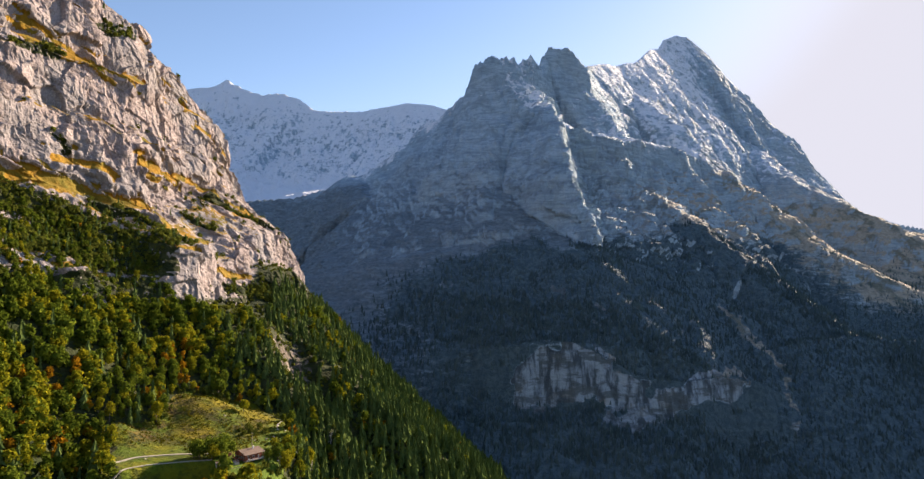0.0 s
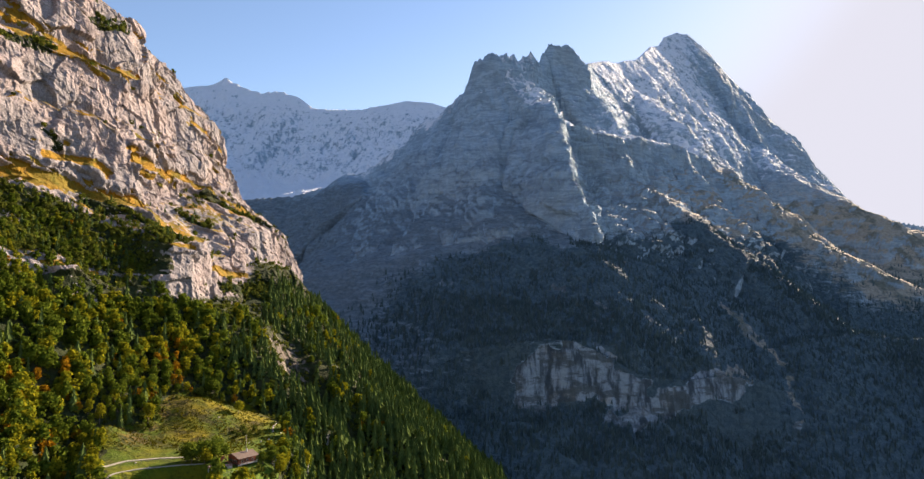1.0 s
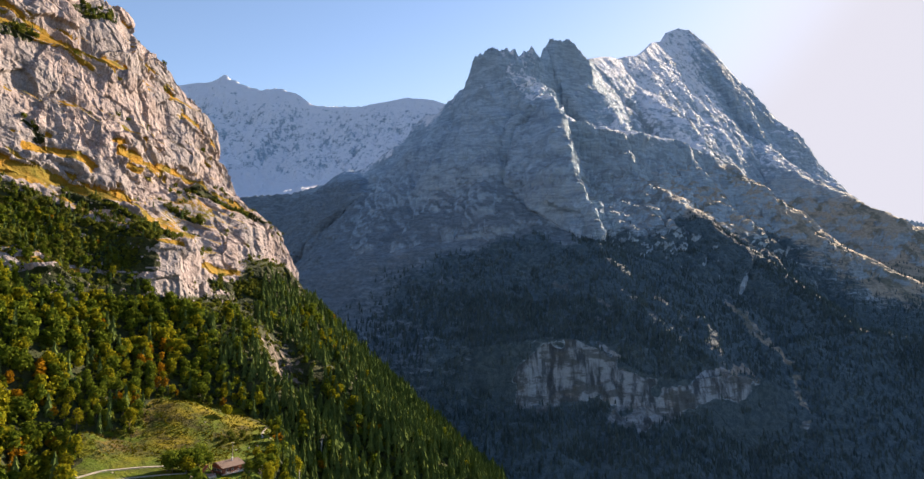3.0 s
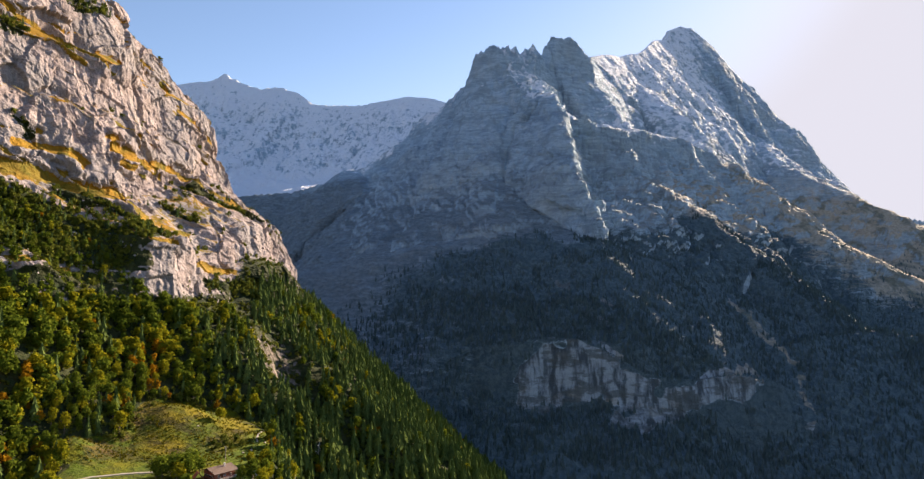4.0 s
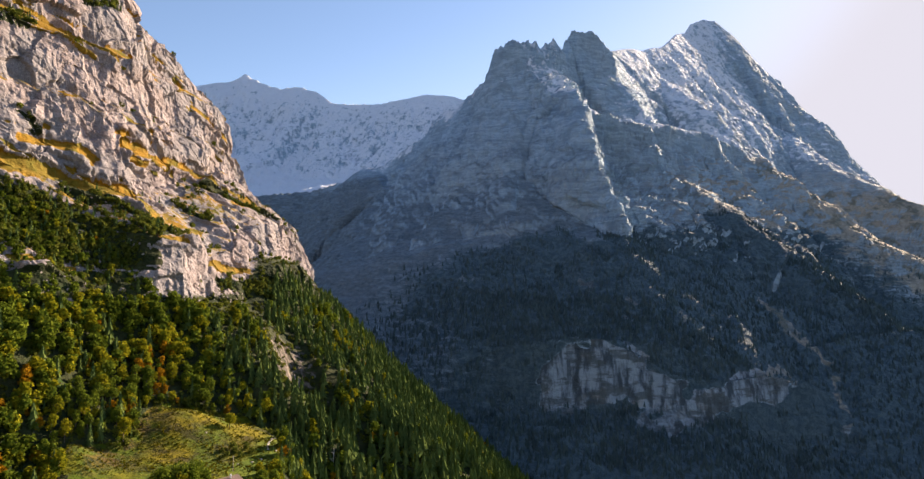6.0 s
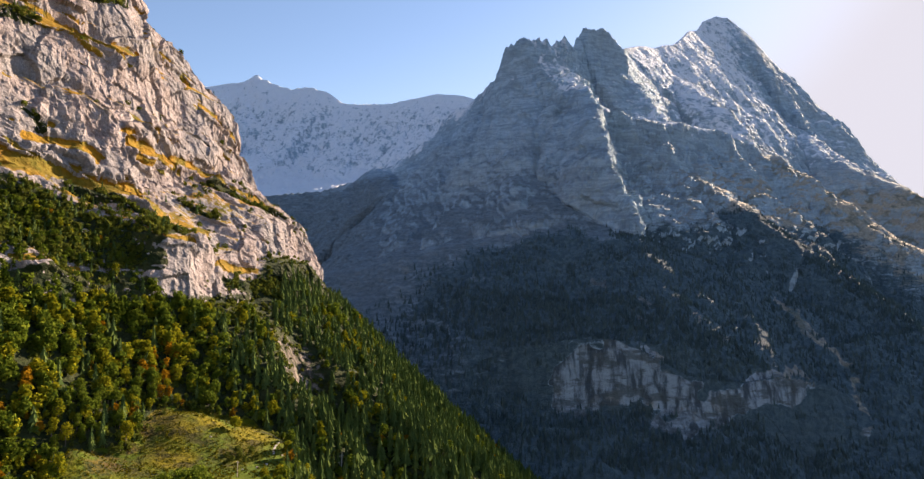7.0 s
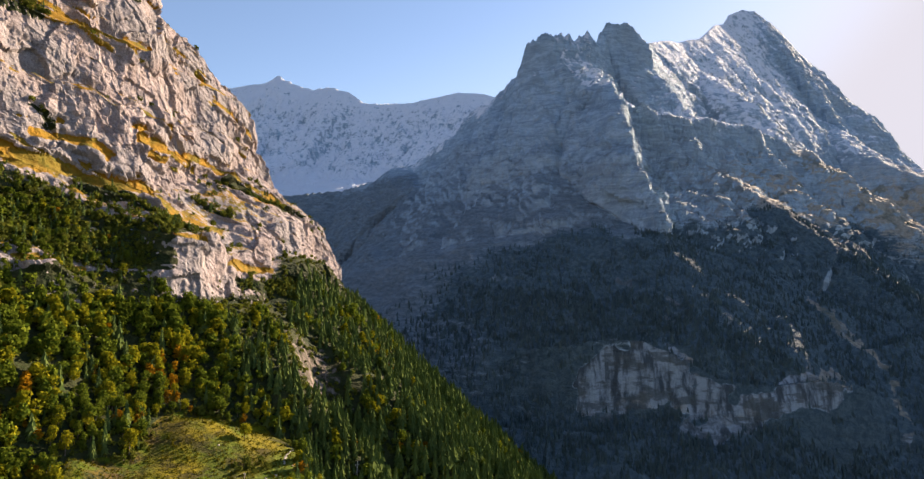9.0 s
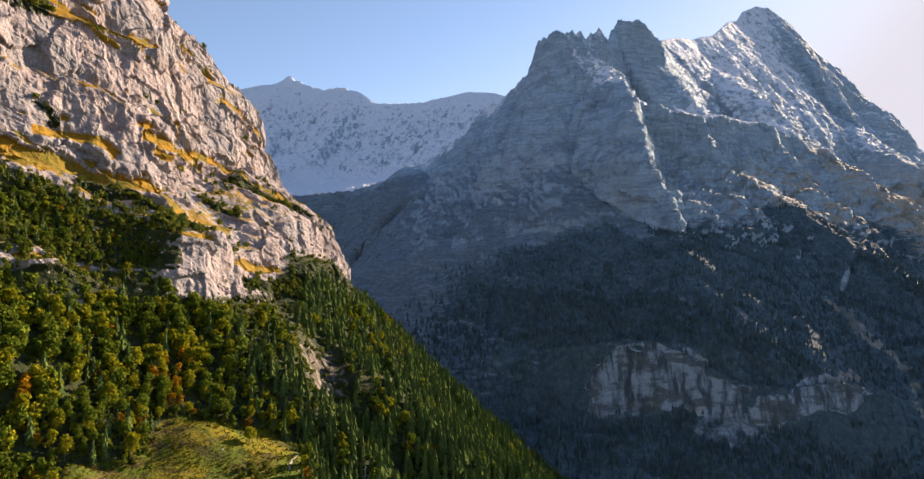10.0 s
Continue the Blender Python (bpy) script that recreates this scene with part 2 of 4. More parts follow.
def massif_material():
    g = Graph("massif_rock_hazed")
    strata = g.noise(30, 7, 0.66, g.scaled(0.4, 0.4, 1.7), 1.1)
    thin = g.noise(13, 6, 0.66, g.scaled(0.26, 0.26, 1.5), 1.0)
    broken = g.noise(48, 9, 0.74, g.scaled(1, 1, 0.8), 1.2)
    flute = g.noise(30, 7, 0.62, g.scaled(1, 1, 0.22))
    grain = g.noise(9, 7, 0.68)
    speck = g.noise(15, 8, 0.72, g.scaled(0.6, 0.6, 1.7), 0.8)
    broad = g.noise(260, 4, 0.5)
    # distance haze is put into the rock colours: bluer and paler than bare limestone
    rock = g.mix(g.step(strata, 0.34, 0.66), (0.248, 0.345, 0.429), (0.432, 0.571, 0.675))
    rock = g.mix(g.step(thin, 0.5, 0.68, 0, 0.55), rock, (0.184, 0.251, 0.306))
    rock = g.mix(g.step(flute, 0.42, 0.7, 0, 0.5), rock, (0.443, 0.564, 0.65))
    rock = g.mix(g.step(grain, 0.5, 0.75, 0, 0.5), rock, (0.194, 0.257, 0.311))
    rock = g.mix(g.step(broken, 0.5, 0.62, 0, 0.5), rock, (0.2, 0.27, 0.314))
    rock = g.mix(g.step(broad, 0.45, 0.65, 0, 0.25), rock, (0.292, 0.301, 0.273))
    pale = g.mix(g.step(g.noise(15, 6, 0.62, g.scaled(1, 1, 0.13)), 0.4, 0.58), (0.08, 0.105, 0.125), (0.36, 0.43, 0.49))
    pale = g.mix(g.step(g.noise(60, 3), 0.54, 0.68, 0, 0.5), pale, (0.45, 0.42, 0.35))
    pale = g.mix(g.step(g.noise(22, 5, 0.6, g.scaled(0.5, 0.5, 1.6)), 0.48, 0.6, 0, 0.8), pale, (0.1, 0.12, 0.125))
    rock = g.mix(g.step(g.math("ADD", g.layer("pale"), g.math("MULTIPLY", g.math("SUBTRACT", flute, 0.5), 1.4)), 0.4, 0.6), rock, pale)
    # the turf's green is blued towards the hazed rock
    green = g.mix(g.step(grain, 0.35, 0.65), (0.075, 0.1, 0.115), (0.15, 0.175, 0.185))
    # dry grass, with its tone lifted to stand in for sunlit haze
    straw = g.mix(g.step(grain, 0.35, 0.65), (0.32, 0.27, 0.2), (0.48, 0.41, 0.31))
    straw = g.mix(g.step(g.noise(48, 5, 0.6, g.scaled(1, 0.5, 0.5)), 0.48, 0.6, 0, 0.75), straw, (0.12, 0.13, 0.09))
    turf = g.mix(g.layer("dry"), green, straw)
    col = g.mix(g.step(g.math("ADD", g.layer("turf"), g.math("MULTIPLY", g.math("SUBTRACT", speck, 0.5), 1.3)), -0.2, 1.3), rock, turf)
    # haze is mixed into the forest floor as well, as a blue lift
    hazed_floor = g.mix(g.step(grain, 0.4, 0.65), (0.07, 0.112, 0.136), (0.115, 0.165, 0.185))
    col = g.mix(g.step(g.math("ADD", g.layer("wood"), g.math("MULTIPLY", g.math("SUBTRACT", speck, 0.5), 1.6)), 0.25, 0.65), col, hazed_floor)
    lie = g.math("ADD", g.math("MULTIPLY", g.math("SUBTRACT", thin, 0.5), 1.0), g.math("MULTIPLY", g.math("SUBTRACT", speck, 0.5), 1.2))
    lie = g.math("ADD", lie, g.math("MULTIPLY", g.math("SUBTRACT", flute, 0.5), 1.9))
    lie = g.math("ADD", lie, g.math("MULTIPLY", g.math("SUBTRACT", broken, 0.5), 1.1))
    snow = g.math("MULTIPLY", g.step(g.math("ADD", g.layer("snow"), lie), 0.4, 0.72), g.step(g.layer("snow"), 0.05, 0.3))
    col = g.mix(snow, col, g.mix(g.noise(40, 4), (0.7, 0.74, 0.8), (0.82, 0.84, 0.88)))
    n1 = g.bump(g.math("ADD", g.math("MULTIPLY", strata, 0.9), g.math("MULTIPLY", g.math("ADD", flute, broken), 0.9)), 15, 0.6)
    n2 = g.bump(grain, 7, 0.6, n1)
    return g.surface(col, 0.9, n2, gloss=0.1)


def leaf_material(name, a, b, through=0.35):
    g = Graph(name)
    col = g.mix(g.island, a, b)
    col = g.mix(g.step(g.noise(26, 3), 0.35, 0.65, 0, 0.5), col, tuple(0.55 * c for c in a))
    col = g.mix(g.step(g.per_object(), 0.0, 1.0, 0, 0.35), col, tuple(0.6 * c for c in b))
    return g.leafy(col, through)


def plain(name, a, b, size, rough=0.8, relief=0.02, stretch=(1, 1, 1), metal=0.0):
    g = Graph(name)
    n = g.noise(size, 6, 0.6, g.scaled(*stretch))
    col = g.mix(g.step(n, 0.32, 0.68), a, b)
    col = g.mix(g.step(g.noise(size * 7, 3), 0.45, 0.7, 0, 0.35), col, tuple(0.6 * c for c in a))
    return g.surface(col, rough, g.bump(n, relief), metal)


M_WALL = wall_material()
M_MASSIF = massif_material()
M_GRASS = plain("valley_pasture", (0.03, 0.045, 0.018), (0.08, 0.09, 0.03), 60, 0.95, 1.0)
M_SPRUCE = leaf_material("spruce_needles", (0.06, 0.108, 0.036), (0.16, 0.21, 0.056), 0.3)
M_BEECH = leaf_material("green_leaves", (0.06, 0.1, 0.011), (0.18, 0.22, 0.024), 0.3)
M_YELLOW = leaf_material("yellow_leaves", (0.14, 0.17, 0.012), (0.34, 0.3, 0.017), 0.3)
M_ORANGE = leaf_material("orange_leaves", (0.25, 0.118, 0.009), (0.39, 0.21, 0.012), 0.3)
M_SHRUB = leaf_material("shrub_leaves", (0.055, 0.085, 0.014), (0.165, 0.175, 0.03), 0.35)
# far needles are blued and lightened for haze; near spruces stay plain green
M_FIRS = leaf_material("far_hazed_needles", (0.09, 0.14, 0.15), (0.125, 0.18, 0.185), 0.25)
M_BARK = plain("bark", (0.1, 0.075, 0.055), (0.2, 0.16, 0.12), 0.4, 0.95, 0.05, (1, 1, 0.2))
M_TIMBER = plain("red_brown_timber", (0.2, 0.06, 0.035), (0.34, 0.12, 0.07), 0.5, 0.75, 0.03, (1, 1, 6))
M_DARKWOOD = plain("dark_timber", (0.05, 0.03, 0.02), (0.11, 0.07, 0.045), 0.5, 0.8, 0.03, (1, 1, 5))
M_ROOF = plain("brown_roof", (0.11, 0.075, 0.06), (0.19, 0.14, 0.115), 0.8, 0.85, 0.05, (1, 4, 1))
M_PLASTER = plain("white_plaster", (0.6, 0.56, 0.5), (0.75, 0.72, 0.66), 1.5, 0.9, 0.02)
M_STONE = plain("pale_stone", (0.35, 0.31, 0.27), (0.55, 0.5, 0.44), 0.7, 0.9, 0.08)
M_PAINT = plain("white_paint", (0.7, 0.68, 0.64), (0.8, 0.79, 0.76), 0.6, 0.6, 0.01)
M_GRAVEL = plain("pale_gravel", (0.24, 0.22, 0.18), (0.42, 0.39, 0.33), 0.9, 0.95, 0.05)
M_POST = plain("grey_wood", (0.22, 0.2, 0.17), (0.4, 0.36, 0.31), 0.3, 0.9, 0.03, (1, 1, 0.3))
M_DEAD = plain("bleached_wood", (0.4, 0.38, 0.35), (0.6, 0.57, 0.53), 0.4, 0.9, 0.03, (1, 1, 0.3))


def glass_material():
    g = Graph("window_glass")
    return g.surface((0.02, 0.025, 0.03), 0.08, gloss=0.6)


M_GLASS = glass_material()


def layers(ob, **masks):
    """What grows or lies where, as shares from 0 to 1 on the points."""
    for key, v in masks.items():
        ob.data.attributes.new(key, "FLOAT", "POINT").data.foreach_set("value", np.asarray(v, np.float32).ravel())


# ---- the near wall: a rock spur over a wooded slope with a meadow bench ----
FOOT = [(-330, -300), (-318, 250), (-300, 370), (-292, 450), (-262, 520), (-236, 566), (-224, 650), (-219, 800), (-222, 905),
        (-232, 950), (-300, 985), (-420, 1030), (-900, 1160)]
RISE_NEAR = [(0, -8), (25, 30), (60, 62), (90, 92), (96, 125), (102, 160), (109, 169), (115, 218), (132, 230), (139, 268), (150, 300), (170, 345), (320, 560)]
RISE_FAR = [(0, -12), (8, 20), (24, 74), (40, 92), (80, 122), (92, 138), (98, 166), (105, 171), (113, 222), (130, 234), (140, 260), (152, 290), (320, 560)]

RISE_MID = [(0, -14), (5, 2), (15, 44), (28, 50), (60, 64), (90, 92), (97, 125), (400, 640)]
CREST_Y, CREST_Z = (300, 500, 560, 620, 724, 800, 913, 960, 1000), (520, 420, 370, 318, 291, 268, 224, 152, 90)


def bench(x, y):
    return np.hypot((x + 171 + 0.1 * (y - 430)) / 62, (y - 438) / 100)


def lawn_height(x, y):
    # the bank below the footpath falls steeply towards the valley
    edge = np.interp(x, (-205, -190, -182, -170, -158, -150), (330, 353, 370, 379, 386, 390))
    return (-1.9 * np.minimum(np.maximum(edge - y, 0), 14) * (1 - smooth(-150, -138, x)) -97 + 16 * np.exp(-((x + 197) / 34) ** 2 - ((y - 484) / 30) ** 2) + 11 * np.exp(-((x + 219) / 13) ** 2 - ((y - 412) / 15) ** 2)
            - 0.08 * (x + 172) + 0.03 * (y - 430))


def wall_height(x, y):
    wx = x + 9 * fbm(flat3(x, y, 70), 3, 0.5, 11)
    wy = y + 9 * fbm(flat3(x, y, 70, 5.5), 3, 0.5, 12)
    d, side, _ = nearest_on(FOOT, wx, wy)
    d = d * side
    b = np.maximum(-d, 0)
    near = np.interp(b, [r[0] for r in RISE_NEAR], [r[1] for r in RISE_NEAR])
    far = np.interp(b, [r[0] for r in RISE_FAR], [r[1] for r in RISE_FAR])
    mid = np.interp(b, [r[0] for r in RISE_MID], [r[1] for r in RISE_MID])
    t = smooth(640, 780, y)
    t2 = smooth(535, 560, y) * (1 - smooth(615, 645, y)) * (1 - smooth(60, 88, b))
    up = near * (1 - t) + far * t
    up = up * (1 - t2) + mid * t2
    # small stepped ledges that dip along the wall
    q = (up + 0.4 * y + 12 * fbm(flat3(x, y, 55, 7.5), 3, 0.5, 15)) / 19
    saw = (np.floor(q) + smooth(0.45, 1.0, q - np.floor(q)) - q) * 19
    up = up + 0.8 * saw * smooth(30, 60, up) * smooth(-0.2, 0.25, fbm(flat3(x, y, 38, 9.5), 2, 0.5, 16))
    top = np.interp(y, CREST_Y, CREST_Z) + 9 * fbm(flat3(x, y, 35, 2.5), 3, 0.5, 14) + 9 * blocks(flat3(x, y, 30, 0.5), 17) + 0.14 * (b - 150)
    up = -softmax2(-up, -top, 6)
    o = np.maximum(d, 0)
    k = 0.78 + 0.09 * smooth(640, 780, y) + 0.12 * smooth(780, 900, y) + 0.25 * smooth(565, 515, y) + 0.32 * smooth(440, 395, y)
    apron = 38 * smooth(655, 740, y) * (1 - smooth(850, 945, y)) * np.exp(-o / 55)
    up = np.maximum(up, -10 + apron + 0.7 * b)
    down = -10 + apron - k * o * (1 - 0.00012 * o)
    z = np.where(d < 0, up, down)
    # the meadow bench with its mound
    e = bench(x, y)
    m = 1 - smooth(0.8, 1.15, e)
    z = np.where(d > 0, softmax2(z, lawn_height(x, y) - 75 * smooth(0.85, 1.5, e) - 500 * smooth(1.4, 4, e), 5), z)
    # the gully beside it
    g, _, _ = nearest_on([(-190, 645), (-110, 592), (-20, 560), (60, 540)], x, y)
    z = z - 30 * np.exp(-(g / 24) ** 2) * smooth(-195, -150, x)
    # ribs and runnels down the wooded slope
    run = ridged(flat3(0.35 * x, y + 0.35 * x, 85, 6.5), 2, 0.45, 18)
    z = z + 13 * (run - 0.35) * smooth(5, 60, d) * smooth(1.05, 1.5, e) * smooth(500, 560, y)
    rough = 1 - 0.9 * m
    z = z + rough * (3.0 * fbm(flat3(x, y, 40), 3, 0.5, 3) + 0.5 * fbm(flat3(x, y, 8), 3, 0.5, 4))
    return np.maximum(z, -420)


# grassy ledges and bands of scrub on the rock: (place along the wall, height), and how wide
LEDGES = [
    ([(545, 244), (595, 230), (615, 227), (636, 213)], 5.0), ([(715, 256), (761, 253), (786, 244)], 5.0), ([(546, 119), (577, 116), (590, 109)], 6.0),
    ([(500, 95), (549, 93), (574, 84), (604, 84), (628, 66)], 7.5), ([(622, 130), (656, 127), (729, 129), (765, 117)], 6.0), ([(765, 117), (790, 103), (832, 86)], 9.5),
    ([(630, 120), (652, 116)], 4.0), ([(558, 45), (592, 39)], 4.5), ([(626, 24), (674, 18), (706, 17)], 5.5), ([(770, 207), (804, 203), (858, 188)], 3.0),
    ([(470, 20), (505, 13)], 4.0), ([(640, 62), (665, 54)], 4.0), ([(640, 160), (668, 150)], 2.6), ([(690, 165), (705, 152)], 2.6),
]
THICKETS = [
    ([(470, 78), (525, 66), (548, 46)], 17.0), ([(470, 45), (520, 30), (545, 26)], 17.0), ([(560, 79), (589, 70), (602, 54)], 8.5), ([(742, 113), (764, 96), (800, 85), (868, 78)], 7.5),
    ([(682, 84), (697, 74)], 5.5), ([(625, 270), (676, 284)], 8.0), ([(525, 213), (563, 218)], 6.0), ([(545, 138), (560, 128)], 3.5), ([(565, 50), (600, 52)], 5.0),
    ([(640, 5), (690, -2), (715, 10)], 10.0), ([(400, 6), (470, 2), (533, 4)], 13.0),
]


def bare_earth(x, y):
    """1 where the ground has slid away and rock and rubble show in the wood."""
    return (np.exp(-((x + 168) / 22) ** 2 - ((y - 624) / 32) ** 2) + 0.8 * np.exp(-((x + 155) / 11) ** 2 - ((y - 588) / 20) ** 2)
            + np.exp(-((x + 128) / 9) ** 2 - ((y - 700) / 10) ** 2))


def bands(lines, y, z):
    """1 along the given lines on the wall, fading to 0 at their width."""
    out = np.zeros(y.shape)
    for line, wide in lines:
        out = np.maximum(out, 1 - nearest_on(line, y, z)[0] / wide)
    return np.clip(out, 0, 1)


# the sheet follows the wall's profile, with even spacing up the cliffs
ys = steps(-300, (300, 20), (400, 56), (660, 270), (960, 230), (1200, 30))
fine = steps(-1000, (-440, 28), (60, 760), (260, 40))
FX, FY = np.meshgrid(fine, ys)
FZ = wall_height(FX.ravel(), FY.ravel()).reshape(FX.shape)
soft_z = FZ.copy()
for _ in range(10):
    soft_z[:, 1:-1] = 0.25 * soft_z[:, :-2] + 0.5 * soft_z[:, 1:-1] + 0.25 * soft_z[:, 2:]
for _ in range(4):
    soft_z[1:-1] = 0.25 * soft_z[:-2] + 0.5 * soft_z[1:-1] + 0.25 * soft_z[2:]
along = np.hypot(np.diff(FX, axis=1), np.diff(soft_z, axis=1)) * np.where(FX[:, 1:] < -440, 0.1, np.where(FX[:, 1:] > 60, 0.15, 1.0)) * np.where(FX[:, 1:] > -130, 0.55, 1.0)
along = np.concatenate([np.zeros((len(ys), 1)), np.cumsum(along, axis=1)], axis=1)
X = np.stack([np.interp(np.linspace(0, a[-1], 600), a, fine) for a in along])
Y = np.repeat(ys[:, None], 600, axis=1)
Zw = wall_height(X.ravel(), Y.ravel()).reshape(X.shape)
N = normals_of(X, Y, Zw)
for _ in range(3):
    N[1:-1, 1:-1] = (N[1:-1, 1:-1] * 2 + N[:-2, 1:-1] + N[2:, 1:-1] + N[1:-1, :-2] + N[1:-1, 2:]) / 6
N /= np.linalg.norm(N, axis=-1, keepdims=True)
Nb = N[..., 2]
steep = (1 - smooth(0.5, 0.8, Nb)) * (0.15 + 0.85 * smooth(-30, 5, Zw))
P = np.stack([X, Y, Zw], -1).reshape(-1, 3)
P = P + 5 * np.stack([fbm(P / 30, 2, 0.5, 29), fbm(P / 30 + 9, 2, 0.5, 30), fbm(P / 30 + 21, 2, 0.5, 31)], -1)
dip = P[:, 2] + 0.4 * P[:, 1]
bed = np.stack([P[:, 0] / 60, P[:, 1] / 60, dip / 7], -1)
push = (7.0 * fbm(P / 58, 2, 0.5, 21) + 3.2 * blocks(P * (0.03, 0.03, 0.028), 9) + 1.8 * (ridged(P * (0.07, 0.07, 0.02), 3, 0.55, 24) - 0.3)
        + 1.2 * fbm(bed, 3, 0.6, 35) + 1.1 * blocks(P / (14, 14, 24), 5) + 0.5 * blocks(P / (5, 5, 9), 6) + 0.7 * fbm(P / 5, 2, 0.5, 28)).reshape(X.shape)
wander = 5 * fbm(P / 22, 3, 0.55, 37).reshape(X.shape)
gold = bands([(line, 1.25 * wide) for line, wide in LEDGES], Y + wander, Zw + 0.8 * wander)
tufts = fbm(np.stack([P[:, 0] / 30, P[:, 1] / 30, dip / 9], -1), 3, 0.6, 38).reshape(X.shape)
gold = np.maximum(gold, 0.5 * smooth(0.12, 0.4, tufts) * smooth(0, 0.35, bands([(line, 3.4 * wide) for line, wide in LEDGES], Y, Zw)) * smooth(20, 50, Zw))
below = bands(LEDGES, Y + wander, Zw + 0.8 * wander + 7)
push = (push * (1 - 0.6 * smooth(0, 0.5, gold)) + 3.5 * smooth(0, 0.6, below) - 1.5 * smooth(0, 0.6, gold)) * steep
thicket = bands(THICKETS, Y + wander, Zw + wander)
spur = tagged(sheet("ground_near_slope", X + N[..., 0] * push, Y + N[..., 1] * push, Zw + N[..., 2] * push + Z0, M_WALL),
              "steep grey limestone spur with golden grass ledges above a wooded slope and meadow", "mountain slope", kind="structure")
N = normals_of(X + N[..., 0] * push, Y + N[..., 1] * push, Zw + N[..., 2] * push)
low = 1 - smooth(-14, 4, Zw - 40 * smooth(655, 740, Y) * (1 - smooth(850, 945, Y)))
low = np.maximum(low, smooth(0.1, 0.45, thicket))
scar = bare_earth(X, Y)
NOOK = smooth(1.0, 0.85, np.hypot((X + 127) / 24, (Y - 394) / 24))
LAWN = smooth(0.95, 0.8, bench(X, Y) + 0.12 * fbm(flat3(X.ravel(), Y.ravel(), 22), 3, 0.5, 33).reshape(X.shape)) * smooth(7, 2, Zw - lawn_height(X, Y))
LAWN = np.maximum(LAWN, NOOK)
flat_top = smooth(0.5, 0.7, 0.6 * Nb + 0.4 * N[..., 2]) * (0.55 + 0.45 * smooth(110, 200, Zw))
# fresh green is thinned left of the chalet, painting in the bank's shade
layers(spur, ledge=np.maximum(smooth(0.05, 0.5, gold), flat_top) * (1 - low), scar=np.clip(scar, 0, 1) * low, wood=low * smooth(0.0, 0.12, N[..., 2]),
       meadow=LAWN, heath=LAWN * np.maximum(smooth(-186, -204, X), 0.75 * np.exp(-((X + 152) / 14) ** 2 - ((Y - 462) / 18) ** 2)), fresh=LAWN * np.maximum((1 - smooth(396, 424, Y + 8 * np.sin(X / 9))) * (0.35 + 0.65 * smooth(-152, -144, X)), 0.8 * smooth(-150, -135, X) * (Y < 500)))

# ---- the great massif across the valley ----
WEST = [(-1168, 2600, 357), (-882, 2500, 365), (-672, 2500, 379), (-466, 2450, 427), (-361, 2400, 466), (-258, 2330, 519), (-174, 2280, 555), (-166, 2262, 596), (-119, 2235, 621), (-80, 2200, 615), (-21, 2110, 648)]
TOWERS = [(-21, 2110, 648), (16, 1985, 628), (23, 1972, 673), (36, 1966, 717), (65, 1960, 734), (115, 1954, 752), (156, 1985, 740), (167, 1992, 735), (179, 2000, 745), (205, 2030, 741), (225, 2050, 764), (243, 2080, 756), (276, 2150, 777), (293, 2195, 855), (311, 2205, 877), (352, 2225, 876), (373, 2237, 894), (399, 2245, 875), (437, 2255, 842), (450, 2258, 830), (454, 2262, 757)]
EAST = [(454, 2262, 757), (516, 2560, 945), (593, 2680, 998), (638, 2740, 1023), (694, 2820, 1042), (771, 2920, 1094), (838, 3000, 1127), (911, 3120, 1203), (1003, 3300, 1312), (1150, 3550, 1420), (1208, 3680, 1526), (1326, 3804, 1608), (1384, 3806, 1601), (1461, 3812, 1541), (1520, 3818, 1491), (1612, 3830, 1380), (1690, 3840, 1305)]
NORTHWEST = [(1690, 3840, 1305), (1775, 3855, 1255), (1850, 3870, 1140), (1992, 3920, 1042), (2138, 3970, 988), (2172, 4000, 885), (2341, 4080, 790), (2430, 4120, 728), (2525, 4180, 668), (2568, 4250, 607), (2848, 4350, 557), (3040, 4420, 512), (3265, 4500, 492), (4800, 4800, 380)]
RIBS = [
    [(235, 1885, 560), (262, 1850, 552), (264, 1700, 434), (274, 1600, 318), (284, 1550, 248), (300, 1500, 162)],
    [(460, 2160, 600), (480, 2120, 540), (502, 2084, 470), (548, 1850, 290), (640, 1740, 195), (760, 1640, 85), (850, 1500, -48), (930, 1400, -130), (1040, 1290, -235)],
    [(760, 2700, 860), (800, 2500, 700), (860, 2300, 528), (1041, 2150, 310), (1187, 2000, 140), (1382, 1900, 10), (1800, 1750, -150)],
    [(58, 1830, 440), (65, 1722, 300), (60, 1560, 120), (60, 1400, -50), (20, 1250, -230)],
    [(-426, 2450, 460), (-291, 2062, 300), (-347, 1650, 50), (-420, 1400, -180)],
    [(-115, 2060, 450), (-140, 1900, 330), (-201, 1645, 112), (-290, 1450, -40), (-330, 1300, -200)],
    [(1500, 3400, 840), (1500, 2900, 540), (1640, 2500, 300), (1800, 2250, 150), (2100, 2000, 0)],
]
ALP = [(3100, 4420, 420), (2560, 4200, 440), (2150, 3350, 350), (1760, 2650, 235), (1450, 2150, 50), (1340, 1750, -90), (1300, 1400, -300)]
